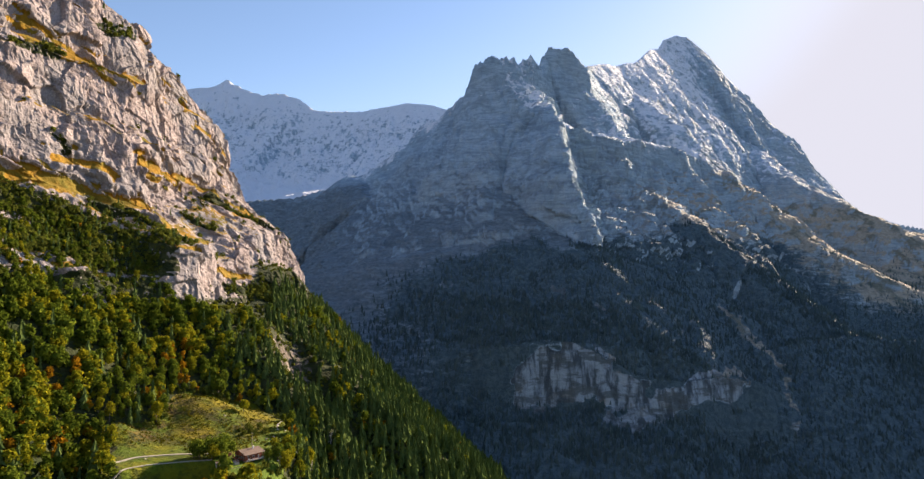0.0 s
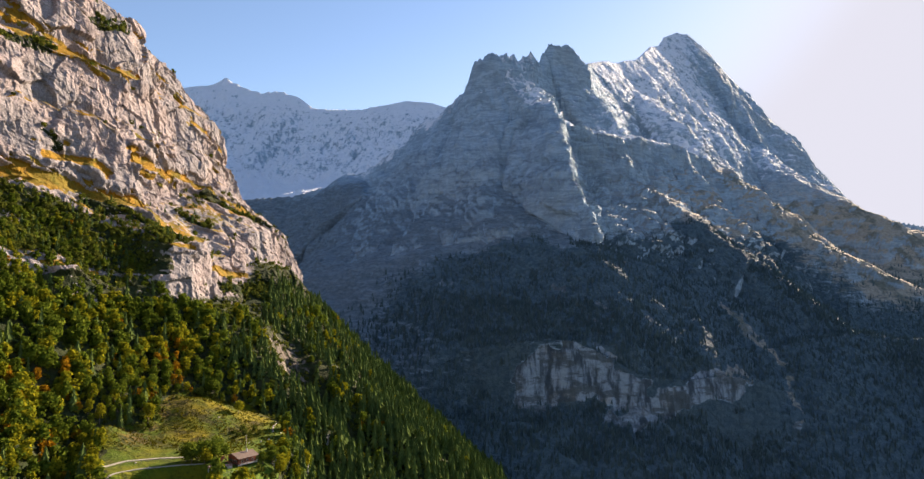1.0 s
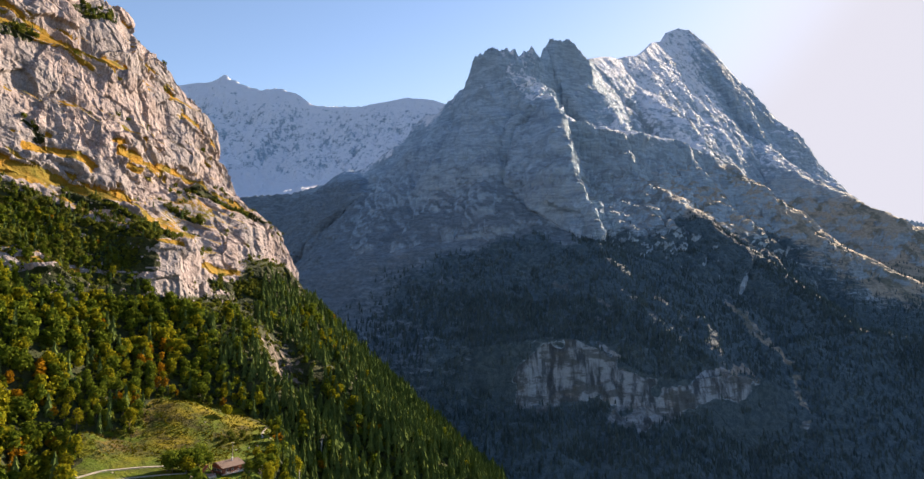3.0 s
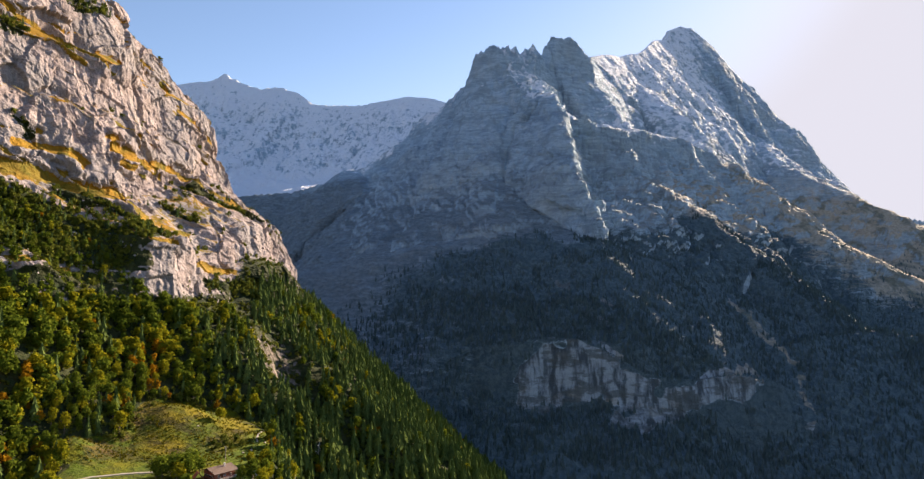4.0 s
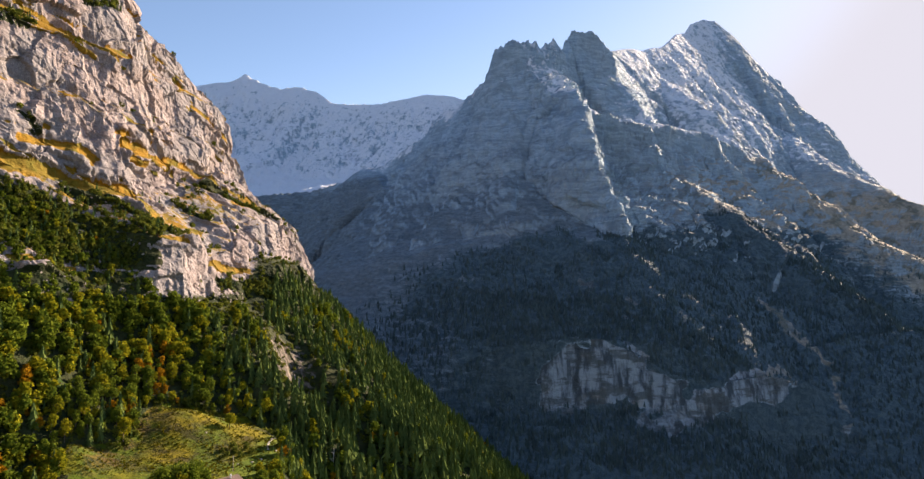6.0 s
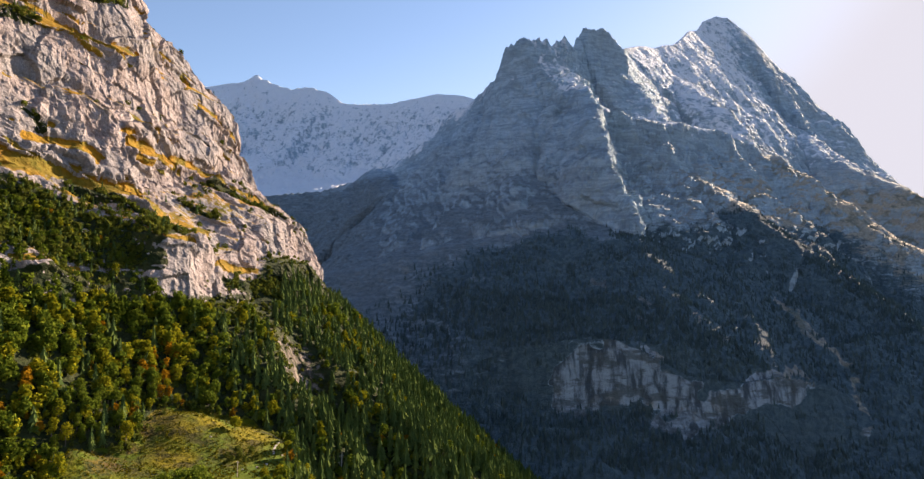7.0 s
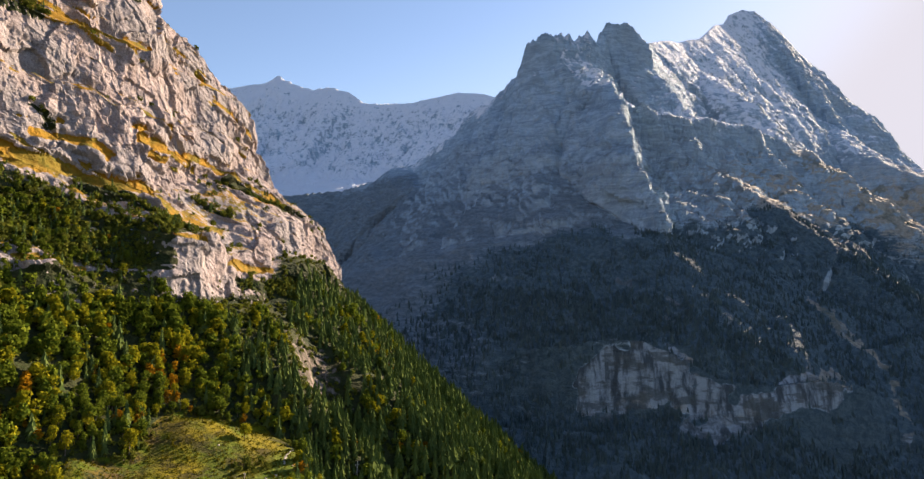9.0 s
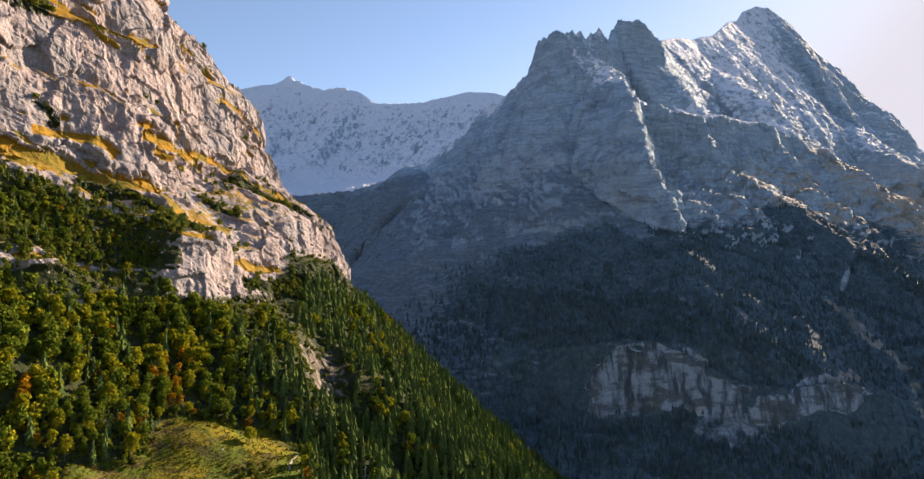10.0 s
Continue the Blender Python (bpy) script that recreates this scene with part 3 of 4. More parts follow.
BAND = [(-260, 1330, -150), (-100, 1270, -120), (37, 1190, -100), (124, 1186, -88), (200, 1186, -85), (260, 1182, -108), (320, 1176, -142), (400, 1182, -158), (490, 1192, -150), (560, 1225, -165), (660, 1285, -200), (780, 1330, -270)]
SNOW_RANGE = [(-2765, 4600, 1490), (-2049, 4500, 1480), (-1806, 4530, 1517), (-1738, 4538, 1568), (-1687, 4530, 1539), (-1569, 4505, 1474), (-1457, 4480, 1436), (-1313, 4450, 1439), (-1181, 4430, 1394), (-1064, 4405, 1306), (-936, 4390, 1289), (-697, 4350, 1278), (-572, 4330, 1305), (-377, 4300, 1321), (-219, 4300, 1309), (-61, 4330, 1281), (250, 4400, 1050), (600, 4500, 700)]


APRON = [(-330, 1460, 40), (-100, 1490, 105), (130, 1490, 122), (300, 1490, 118), (480, 1510, 60), (600, 1510, 4), (740, 1490, -60)]
FAN = [(-300, 1150, -205), (0, 1115, -214), (250, 1100, -224), (340, 1104, -250)]
SKIRT = [(560, 1335, -145), (720, 1390, -95), (950, 1430, -95), (1250, 1440, -105), (1700, 1450, -130)]
SHELF = [(113, 1945, 710), (130, 1925, 661), (157, 1900, 606), (202, 1850, 540), (286, 1825, 497), (375, 1840, 466), (457, 1890, 452), (597, 2000, 475), (732, 2120, 484), (870, 2220, 447), (1008, 2300, 415)]
# pale bare cliffs: (across, height) and how wide; the long arch first, then small outcrops
ARCH = [([(142, -160), (168, -140), (205, -136), (248, -152)], 60.0), ([(262, -176), (304, -194)], 48.0), ([(335, -200), (395, -192), (450, -166), (505, -170)], 29.0),
        ([(190, 10), (218, 9)], 7.0), ([(278, -20), (282, -45)], 10.0), ([(-45, 22), (-20, 20)], 6.0), ([(520, -150), (545, -158)], 14.0)]
SCREE = [([(606, -20), (624, -72), (652, -118)], 19.0), ([(652, -118), (666, -148), (654, -200), (634, -246)], 13.0)]


def crest_distance(x, y):
    return np.minimum.reduce([nearest_on(c, x, y)[0] for c in (WEST, TOWERS, EAST, NORTHWEST, SNOW_RANGE)])


def massif_height(x, y):
    amp = 3 + 27 * smooth(15, 250, crest_distance(x, y))
    wx = x + amp * fbm(flat3(x, y, 130), 3, 0.5, 41)
    wy = y + amp * fbm(flat3(x, y, 130, 3.5), 3, 0.5, 42)
    z = crest(wx, wy, WEST, [(0, 0), (40, 70), (240, 330), (870, 900)])
    z = softmax2(z, crest(wx, wy, TOWERS, [(0, 0), (12, 30), (30, 120), (70, 210), (120, 290), (240, 450), (440, 605), (640, 810), (850, 1090), (1100, 1420), (1700, 2100)]), 12)
    z = softmax2(z, crest(wx, wy, EAST, [(0, 0), (300, 430), (900, 1300), (1400, 1950)]), 12)
    z = softmax2(z, crest(wx, wy, NORTHWEST, [(0, 0), (40, 100), (150, 350), (400, 780), (900, 1500)]), 12)
    z = softmax2(z, crest(wx, wy, SNOW_RANGE, [(0, 0), (250, 330), (600, 640), (900, 740), (1300, 830), (1600, 940), (1800, 1300)]), 20)
    # the pillar under the towers drops sheer towards the sun and leans into the face on the other side
    d, side, h = nearest_on(RIBS[0], wx, wy)
    sheer, lean = np.interp(d, (0, 10, 45, 95, 200, 400, 3000), (0, 12, 125, 230, 480, 900, 4000)), np.interp(d, (0, 25, 100, 250, 500, 3000), (0, 8, 75, 300, 700, 4000))
    z = softmax2(z, h - lean - (sheer - lean) * np.maximum(side < 0, smooth(1600, 1490, wy)), 5)
    for r in RIBS[1:]:
        z = softmax2(z, crest(wx, wy, r, [(0, 0), (25, 4), (60, 22), (150, 105), (300, 300), (600, 740)]), 14)
    # a sloping shelf below the towers, with pillared cliffs under its edge
    d, side, h = nearest_on(SHELF, wx, wy)
    d = d * side + 26 * (ridged(flat3(x, y, 85, 8.5), 3, 0.55, 46) - 0.3) * smooth(900, 700, np.abs(d))
    fall = np.interp(d, (-400, -130, -60, 0, 8, 30, 70, 140, 260, 500, 1200), (260, -20, -22, 0, 6, 75, 150, 220, 320, 560, 1300))
    z = softmax2(z, h - fall - 900 * smooth(1000, 1200, wx) - 500 * smooth(120, 60, wx), 8)
    z = softmax2(z, crest(wx, wy, ALP, [(0, 0), (300, 60), (700, 290), (1200, 800)]), 30)
    z = softmax2(z, crest(wx, wy, SKIRT, [(0, 0), (60, 50), (250, 235), (500, 480)]), 60)
    z = softmax2(z, crest(wx, wy, APRON, [(0, 0), (30, 14), (288, 218), (330, 320), (600, 620)]), 10)
    z = softmax2(z, crest(wx, wy, FAN, [(0, 0), (40, 33), (300, 265), (600, 520)]), 12)
    z = softmax2(z, crest(wx, wy, BAND, [(0, 0), (14, 62), (36, 150), (90, 192), (300, 345), (600, 620)]), 4)
    return z


# columns turn about the valley, rows follow the slope's profile so that cliffs are as finely divided as shelves
az = np.radians(steps(-58, (-27, 40), (38, 700), (62, 30)))
fine = steps(980, (1800, 280), (2500, 150), (4700, 220), (5600, 15))
some = az[::5]
FA, FR = np.meshgrid(some, fine)
FZ = massif_height((FR * np.sin(FA)).ravel(), (FR * np.cos(FA)).ravel()).reshape(FR.shape)
dz, dr = np.diff(FZ, axis=0), np.diff(FR, axis=0)
along = np.hypot(dr, np.where(dz > 0, dz, 0.2 * dz)) / FR[1:] * np.where(dz > 0, 1.0, 0.35) * np.where((FR[1:] > 1060) & (FR[1:] < 1320), 2.2, 1.0)
for _ in range(6):
    along[:, 1:-1] = 0.25 * along[:, :-2] + 0.5 * along[:, 1:-1] + 0.25 * along[:, 2:]
along = np.concatenate([np.zeros((1, len(some))), np.cumsum(along, axis=0)])
ROWS = 610
RC = np.stack([np.interp(np.linspace(0, along[-1, k], ROWS), along[:, k], fine) for k in range(len(some))], 1)
R = np.stack([np.interp(az, some, row) for row in RC])
A = np.repeat(az[None], ROWS, axis=0)
X, Y = R * np.sin(A), R * np.cos(A)
x, y = X.ravel(), Y.ravel()
Zm = massif_height(x, y)
crag = smooth(60, 300, Zm)
top = crest_distance(x, y)
gully = ridged(flat3(x + 30 * fbm(flat3(x, y, 200), 2, 0.5, 53), 0.5 * y, 150), 4, 0.5, 51)
Zm += (5 + 30 * crag) * (gully - 0.35) * smooth(0, 170, top) + 4 * smooth(30, 0, top)
Zm += 62 * (ridged(flat3(x * 1.5, y * 0.5, 260, 4.5), 5, 0.56, 55) - 0.4) * smooth(3200, 3900, y) * smooth(20, 250, top)
near_tower = np.exp(-((x - 230) / 260) ** 2 - ((y - 2080) / 190) ** 2)
Zm += 60 * np.exp(-((x - 230) / 230) ** 2 - ((y - 2060) / 190) ** 2) * (ridged(flat3(x, y, 36, 1.5), 3, 0.6, 58) - 0.32) * smooth(70, 10, top)
Zm += 30 * near_tower * (ridged(flat3(x, y, 60), 3, 0.55, 57) - 0.35) * smooth(4, 50, top)
Zm = np.maximum(Zm, -420 + 3 * fbm(flat3(x, y, 90), 2, 0.5, 52)).reshape(X.shape)
N = normals_of(X, Y, Zm)
steep = (0.25 + 0.75 * (1 - smooth(0.5, 0.85, N[..., 2]))) * (0.2 + 0.8 * smooth(-20, 130, Zm))
P = np.stack([X, Y, Zm], -1).reshape(-1, 3)
lying = P[:, 2] + 0.07 * P[:, 0] + 38 * fbm(P / 170, 4, 0.55, 60)
q = lying / 31
ledges = smooth(0.25, 0.8, q - np.floor(q)) - (q - np.floor(q))
q = lying / 12.5
ledges = ledges + 0.5 * (smooth(0.25, 0.8, q - np.floor(q)) - (q - np.floor(q)))
bed = np.stack([P[:, 0] / 120, P[:, 1] / 120, lying / 15], -1)
push = (9 * ridged(P / (95, 95, 150), 2, 0.5, 61) + 6.0 * ridged(P / (32, 32, 55), 4, 0.6, 64) + 2.6 * fbm(P / 10, 3, 0.55, 68) + 3.0 * fbm(bed, 3, 0.6, 69)
        - 5 * ledges * smooth(-0.25, 0.35, fbm(P / 110, 2, 0.5, 70)) * (1 - 0.7 * smooth(350, 700, P[:, 0])) * (0.2 + 0.8 * smooth(90, 200, P[:, 2])) + 5 * blocks(P * (0.02, 0.02, 0.03), 7) * np.maximum(smooth(500, 250, P[:, 2]), near_tower))
push = push.reshape(X.shape) * steep * (0.4 + 0.6 * smooth(5, 70, top)).reshape(X.shape)
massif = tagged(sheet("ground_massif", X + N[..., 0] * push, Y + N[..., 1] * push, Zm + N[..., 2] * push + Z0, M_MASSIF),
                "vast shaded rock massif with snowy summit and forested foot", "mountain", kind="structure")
N = normals_of(X + N[..., 0] * push, Y + N[..., 1] * push, Zm + N[..., 2] * push)
nz, zz = N[..., 2], Zm
patchy = fbm(flat3(x, y, 160), 4, 0.55, 71).reshape(X.shape)
fray = fbm(P / 45, 3, 0.55, 72).reshape(X.shape)
d_shelf, s_shelf, _ = nearest_on(SHELF, X, Y)
d_west, _, _ = nearest_on(WEST, X, Y)
# snow: the far range, the summit slopes, the shelf under the towers, a dusting on ledges elsewhere
far_range = np.maximum(smooth(2700, 3000, Y) * smooth(-300, -700, X + 0.3 * (Y - 2900)), smooth(3350, 3750, Y) * smooth(800, 500, X)) * smooth(340, 430, zz)
snow = far_range * (0.5 + 0.3 * smooth(0.35, 0.7, nz) + 0.2 * patchy + 0.35 * smooth(760, 600, zz) + 0.25 * smooth(1150, 1400, zz))
upper = smooth(380, 640, zz + 90 * patchy) * smooth(380, 620, X) * smooth(2000, 2350, Y)
snow = np.maximum(snow, upper * (0.3 + 0.35 * smooth(0.35, 0.65, nz) + 0.2 * smooth(650, 1000, zz) * smooth(1500, 1250, X) - 0.3 * smooth(1280, 1480, X)))
behind = smooth(8, -12, d_shelf * s_shelf) * smooth(90, 140, X) * smooth(1150, 850, X) * smooth(260, 120, d_shelf)
snow = np.maximum(snow, behind * (0.3 + 0.4 * smooth(0.3, 0.6, nz)))
snow = np.maximum(snow, 0.55 * smooth(60, 5, d_west) * smooth(350, 430, zz))
snow = np.maximum(snow, 0.5 * smooth(430, 640, zz) * smooth(0.5, 0.72, nz))
# forest, turf and bare pale rock
limit = zz + 60 * patchy - 0.05 * X + 70 * smooth(150, -150, X)
wood = smooth(165, 85, limit) * np.maximum(smooth(0.12, 0.3, nz), 0.9 * smooth(-60, -110, zz)) * (0.5 + 0.5 * smooth(-190, 30, X + 160 * patchy)) * smooth(-420, -60, X - 0.6 * zz + 120 * patchy)
wood = wood * (1 - 0.75 * smooth(900, 1200, X + 100 * patchy) * smooth(-120, 20, zz))
d_rib, _, _ = nearest_on(RIBS[1][2:], X, Y)
wood = np.maximum(wood, 0.9 * smooth(75, 40, d_rib + 40 * patchy) * smooth(230, 160, zz))
turf = smooth(560, 280, zz + 120 * patchy) * smooth(0.5, 0.7, nz) * (0.8 + 0.2 * smooth(200, 800, X)) + 0.3 * smooth(700, 1100, X) * smooth(600, 300, zz)
turf = turf + 0.6 * smooth(330, 100, zz) * smooth(350, 100, X) * smooth(0.25, 0.45, nz) + 1.0 * smooth(-300, -400, X + 60 * patchy) * smooth(420, 340, zz) + 0.5 * smooth(120, -60, X + 90 * patchy) * smooth(150, 20, zz)
pale = smooth(0.08, 0.3, bands(ARCH, X + 30 * fray, zz + 24 * fray)) * smooth(0.9, 0.7, nz) * (Y < 1420)
pale = np.maximum(pale, 0.75 * smooth(0.1, 0.5, bands(SCREE, X + 24 * fray, zz + 14 * fray)) * smooth(-0.45, 0.15, fray + 0.5 * patchy) * (Y < 1650))
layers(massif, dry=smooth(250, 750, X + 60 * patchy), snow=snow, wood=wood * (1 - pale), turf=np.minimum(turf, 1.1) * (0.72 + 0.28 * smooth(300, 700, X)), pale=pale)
massif_wood, massif_xyz = wood * (1 - pale) * smooth(0.2, 0.36, nz), (X, Y, Zm + Z0)

# ---- valley floor to the horizon ----
gx, gy = np.meshgrid(np.linspace(-30000, 30000, 61), np.linspace(-30000, 30000, 61))
floor = tagged(sheet("ground", gx, gy, gx * 0 + Z0 - 424, M_GRASS), "dark green valley floor of pasture and forest", "ground", kind="structure")


# ---- trees ----
def tiers(n_tier, n_side, high, wide, rng, bare=0.1):
    """The crown of a conifer: jagged, drooping whorls of branches. Points and triangles."""
    co, tri = [], []
    for k in range(n_tier):
        t = k / n_tier
        z0 = high * (bare + (1 - bare) * t)
        z1 = z0 + high * (1 - bare) * (1.75 / n_tier)
        r = wide * (1 - t) ** 0.85 * rng.uniform(0.85, 1.15) + 0.05 * wide
        c = len(co)
        co.append((rng.uniform(-.1, .1) * r, rng.uniform(-.1, .1) * r, min(z1, high)))
        turn = rng.uniform(0, 6.28)
        for j in range(2 * n_side):
            q = r * (rng.uniform(0.85, 1.2) if j % 2 else rng.uniform(0.45, 0.62))
            a = turn + math.pi * j / n_side + rng.uniform(-.12, .12)
            co.append((q * math.cos(a), q * math.sin(a), z0 - (0.05 * high if j % 2 else -0.03 * high) * (1 - t) + rng.uniform(-.015, .015) * high))
        for j in range(2 * n_side):
            tri.append((c, c + 1 + j, c + 1 + (j + 1) % (2 * n_side)))
    return np.array(co), np.array(tri)


def leafball(n, high, wide, size, rng, bare=0.18, lumps=5):
    """A broad crown of many small leaf clumps gathered in uneven lumps. Points and triangles."""
    heads = [(rng.uniform(-.45, .45) * wide, rng.uniform(-.45, .45) * wide, high * rng.uniform(bare + 0.2, 0.8), wide * rng.uniform(0.35, 0.6)) for _ in range(lumps)]
    heads[0] = (0, 0, high * (0.5 + bare / 2), wide * 0.7)
    heads[1] = (0, 0, high * 0.8, wide * 0.4)
    co, tri = [], []
    for k in range(n):
        hx, hy, hz, hr = heads[k % lumps]
        d = rng.normal(size=3)
        d /= np.linalg.norm(d)
        c = np.array((hx, hy, hz)) + d * (hr * rng.uniform(0.75, 1.05)) * np.array((1, 1, 0.85))
        c[2] = max(c[2], high * bare)
        n1 = d + 0.7 * rng.normal(size=3)
        n1 /= np.linalg.norm(n1)
        u = np.cross(n1, rng.normal(size=3))
        u /= np.linalg.norm(u)
        v = np.cross(n1, u)
        s = size * rng.uniform(0.7, 1.3)
        b = len(co)
        co += [c + u * s, c - u * s * 0.6 + v * s * rng.uniform(0.6, 1.0) + n1 * 0.25 * s, c - u * s * 0.5 - v * s * rng.uniform(0.6, 1.0)]
        tri += [(b, b + 1, b + 2)]
    return np.array(co), np.array(tri)


def stick(high, r0, r1=0.0, sides=6, lean=(0.0, 0.0)):
    co, tri = [], []
    for k, (z, r) in enumerate(((-1.2, r0 * 1.25), (high * 0.3, r0 * 0.85), (high, max(r1, 0.02)))):
        co += [(r * math.cos(6.283 * j / sides) + lean[0] * z, r * math.sin(6.283 * j / sides) + lean[1] * z, z) for j in range(sides)]
    for k in range(2):
        for j in range(sides):
            a, b = k * sides + j, k * sides + (j + 1) % sides
            tri += [(a, b, b + sides), (a, b + sides, a + sides)]
    return np.array(co), np.array(tri)


def scatter(name, kinds, places, scales, material, label, category, seed, tall=None):
    """Many plants that nobody could count, as one mesh: each place takes one of the kinds, turned and sized."""
    rng = np.random.default_rng(seed)
    pick = rng.integers(0, len(kinds), len(places))
    turn = rng.uniform(0, 6.283, len(places))
    tall = rng.uniform(0.85, 1.2, len(places)) if tall is None else tall
    cos, tris, base = [], [], 0
    for k, (co, tri) in enumerate(kinds):
        m = pick == k
        if not m.any():
            continue
        c, s = np.cos(turn[m])[:, None], np.sin(turn[m])[:, None]
        sc, h = scales[m][:, None], (scales[m] * tall[m])[:, None]
        pts = np.stack([(co[:, 0] * c - co[:, 1] * s) * sc, (co[:, 0] * s + co[:, 1] * c) * sc, co[:, 2] * h], -1) + places[m][:, None, :]
        cos.append(pts.reshape(-1, 3))
        tris.append((tri[None] + (base + np.arange(m.sum()) * len(co))[:, None, None]).reshape(-1, 3))
        base += m.sum() * len(co)
    ob = mesh_of(name, np.concatenate(cos), np.concatenate(tris), material)
    ob.data.polygons.foreach_set("use_smooth", np.zeros(len(ob.data.polygons), bool))
    return tagged(ob, label, category, kind="stuff")


rng = np.random.default_rng(7)
SPRUCES = [tiers(6, 5, 1.0, 0.2 * w, rng) for w in (0.85, 1.0, 1.1, 1.25, 0.95)]
BROADS = [leafball(175, 1.0, 0.33 * w, 0.078, rng, 0.18, 8) for w in (0.9, 1.0, 1.15, 1.05)]
BUSHES = [leafball(46, 1.0, 0.75 * w, 0.27, rng, 0.0, 5) for w in (0.9, 1.0, 1.2)]

SPROUTS = [leafball(20, 1.0, 0.8 * w, 0.36, rng, 0.0, 4) for w in (0.9, 1.0, 1.2)]

# where the wood stands on the near slope
n = 66000
px, py = rng.uniform(-390, 90, n), rng.uniform(300, 1040, n)
hz = wall_height(px, py)
slope = np.hypot(wall_height(px + 3, py) - hz, wall_height(px, py + 3) - hz) / 3
clump = fbm(flat3(px, py, 45), 3, 0.5, 81)
scar_ = bare_earth(px, py) + 0.1 * rng.normal(size=n)
rim = bench(px, py) + 0.12 * fbm(flat3(px, py, 22), 3, 0.5, 33)
upto = np.interp(py, [300, 520, 570, 640, 745, 935], [88, 66, -24, -26, 16, -30]) + 18 * clump
ok = (hz < upto) & (hz > -300) & ((rim > 0.91) | (hz - lawn_height(px, py) > 2.2)) & (slope < 3.0) & (scar_ < 0.28) & (clump > -0.62)
ok &= (np.hypot((px + 131) / 25, (py - 390) / 21) > 1)
ok &= rng.random(n) < np.where(py > 560, 0.26, 0.36) * (0.85 + 0.3 * clump)
wood_at = np.stack([px, py, hz + Z0 - 0.4], -1)[ok]
wx_, wy_, wz_ = wood_at.T
below_crowns = (hz < upto + 26) & (hz > -200) & ((rim > 0.9) | (hz - lawn_height(px, py) > 1.2)) & (slope < 6) & (scar_ < 0.75) & (rng.random(n) < np.where(py > 640, 0.1, 0.3))
under_at = np.stack([px, py, hz + Z0 - 0.3], -1)[below_crowns]
blend = fbm(flat3(wx_, wy_, 60), 3, 0.5, 83) + 0.5 * fbm(flat3(wx_, wy_, 14), 2, 0.5, 84)
# broadleaved wood above the meadow, spruce further along the slope
leafy = smooth(640, 480, wy_ + 1.0 * (wx_ + 180)) * 0.84 + 0.08
leafy = leafy - 0.22 * smooth(1.5, 1.2, bench(wx_, wy_)) * smooth(425, 450, wy_)
kind = rng.random(len(wx_)) - 0.45 * blend
is_broad = kind < leafy
tone = rng.random(len(wx_)) - 0.3 + 0.4 * smooth(0, -60, wz_ - Z0) + 0.8 * fbm(flat3(wx_, wy_, 30), 2, 0.5, 85)
high_up = 1 - 0.45 * smooth(-20, 30, wz_ - Z0) * smooth(690, 620, wy_)
size_b = rng.uniform(6.5, 16, len(wx_)) * high_up
size_s = (7 + 15 * rng.random(len(wx_)) ** 1.4) * (0.85 + 0.3 * smooth(-40, -160, wz_ - Z0)) * high_up
tint = np.where(~is_broad, 0, np.where(tone < 0.58, 1, np.where(tone < 1.0, 2, 3)))

scatter("undergrowth", SPROUTS, under_at, rng.uniform(1.6, 4.0, len(under_at)), M_SHRUB, "dark green bushes and young trees under the wood", "shrubs", 10)

# the trees round the meadow stand singly
round_meadow = np.argsort(np.hypot(wx_ + 165, (wy_ - 440) * 0.9))[:290]
single = np.zeros(len(wx_), bool)
single[round_meadow] = True
SIZES = (size_s, size_b, size_b, size_b * 0.85)
for k, (kinds, mat, name, label) in enumerate((
        (SPRUCES, M_SPRUCE, "spruce_wood", "dense dark green spruces covering the steep slope"),
        (BROADS, M_BEECH, "broadleaf_wood", "green broadleaved trees of the mixed autumn wood"),
        (BROADS, M_YELLOW, "yellow_wood", "yellow-green autumn trees of the mixed wood"),
        (BROADS, M_ORANGE, "orange_wood", "orange autumn trees of the mixed wood"))):
    m = (tint == k) & ~single
    scatter(name, kinds, wood_at[m], SIZES[k][m], mat, label, "trees", k + 1)


def raw_mesh(name, co, tri, material):
    me = bpy.data.meshes.new(name)
    me.from_pydata([tuple(c) for c in co], [], [tuple(int(i) for i in t) for t in tri])
    me.materials.append(material)
    return me


def trunk_with_limbs(high, r, rng, limbs=5):
    co, tri = stick(high * 0.75, r, r * 0.25)
    for _ in range(limbs):
        c2, t2 = stick(high * rng.uniform(0.25, 0.4), r * 0.4, r * 0.08, 4)
        a, lean = rng.uniform(0, 6.283), rng.uniform(0.5, 0.9)
        z = c2[:, 2]
        c2 = np.stack([c2[:, 0] + math.cos(a) * lean * np.maximum(z, 0), c2[:, 1] + math.sin(a) * lean * np.maximum(z, 0), np.maximum(z, 0) * 0.8 + high * rng.uniform(0.25, 0.5)], -1)
        tri = np.concatenate([tri, t2 + len(co)])
        co = np.concatenate([co, c2])
    return co, tri


def tree_kind(name, crown, trunk, mat, label, category, group):
    root = tagged(new(name), label, category, group)
    for part_name, (co, tri), m in (("trunk", trunk, M_BARK), ("crown", crown, mat)):
        ob = new(part_name, raw_mesh(name + "_" + part_name, co, tri, m))
        ob.parent = root
    return root


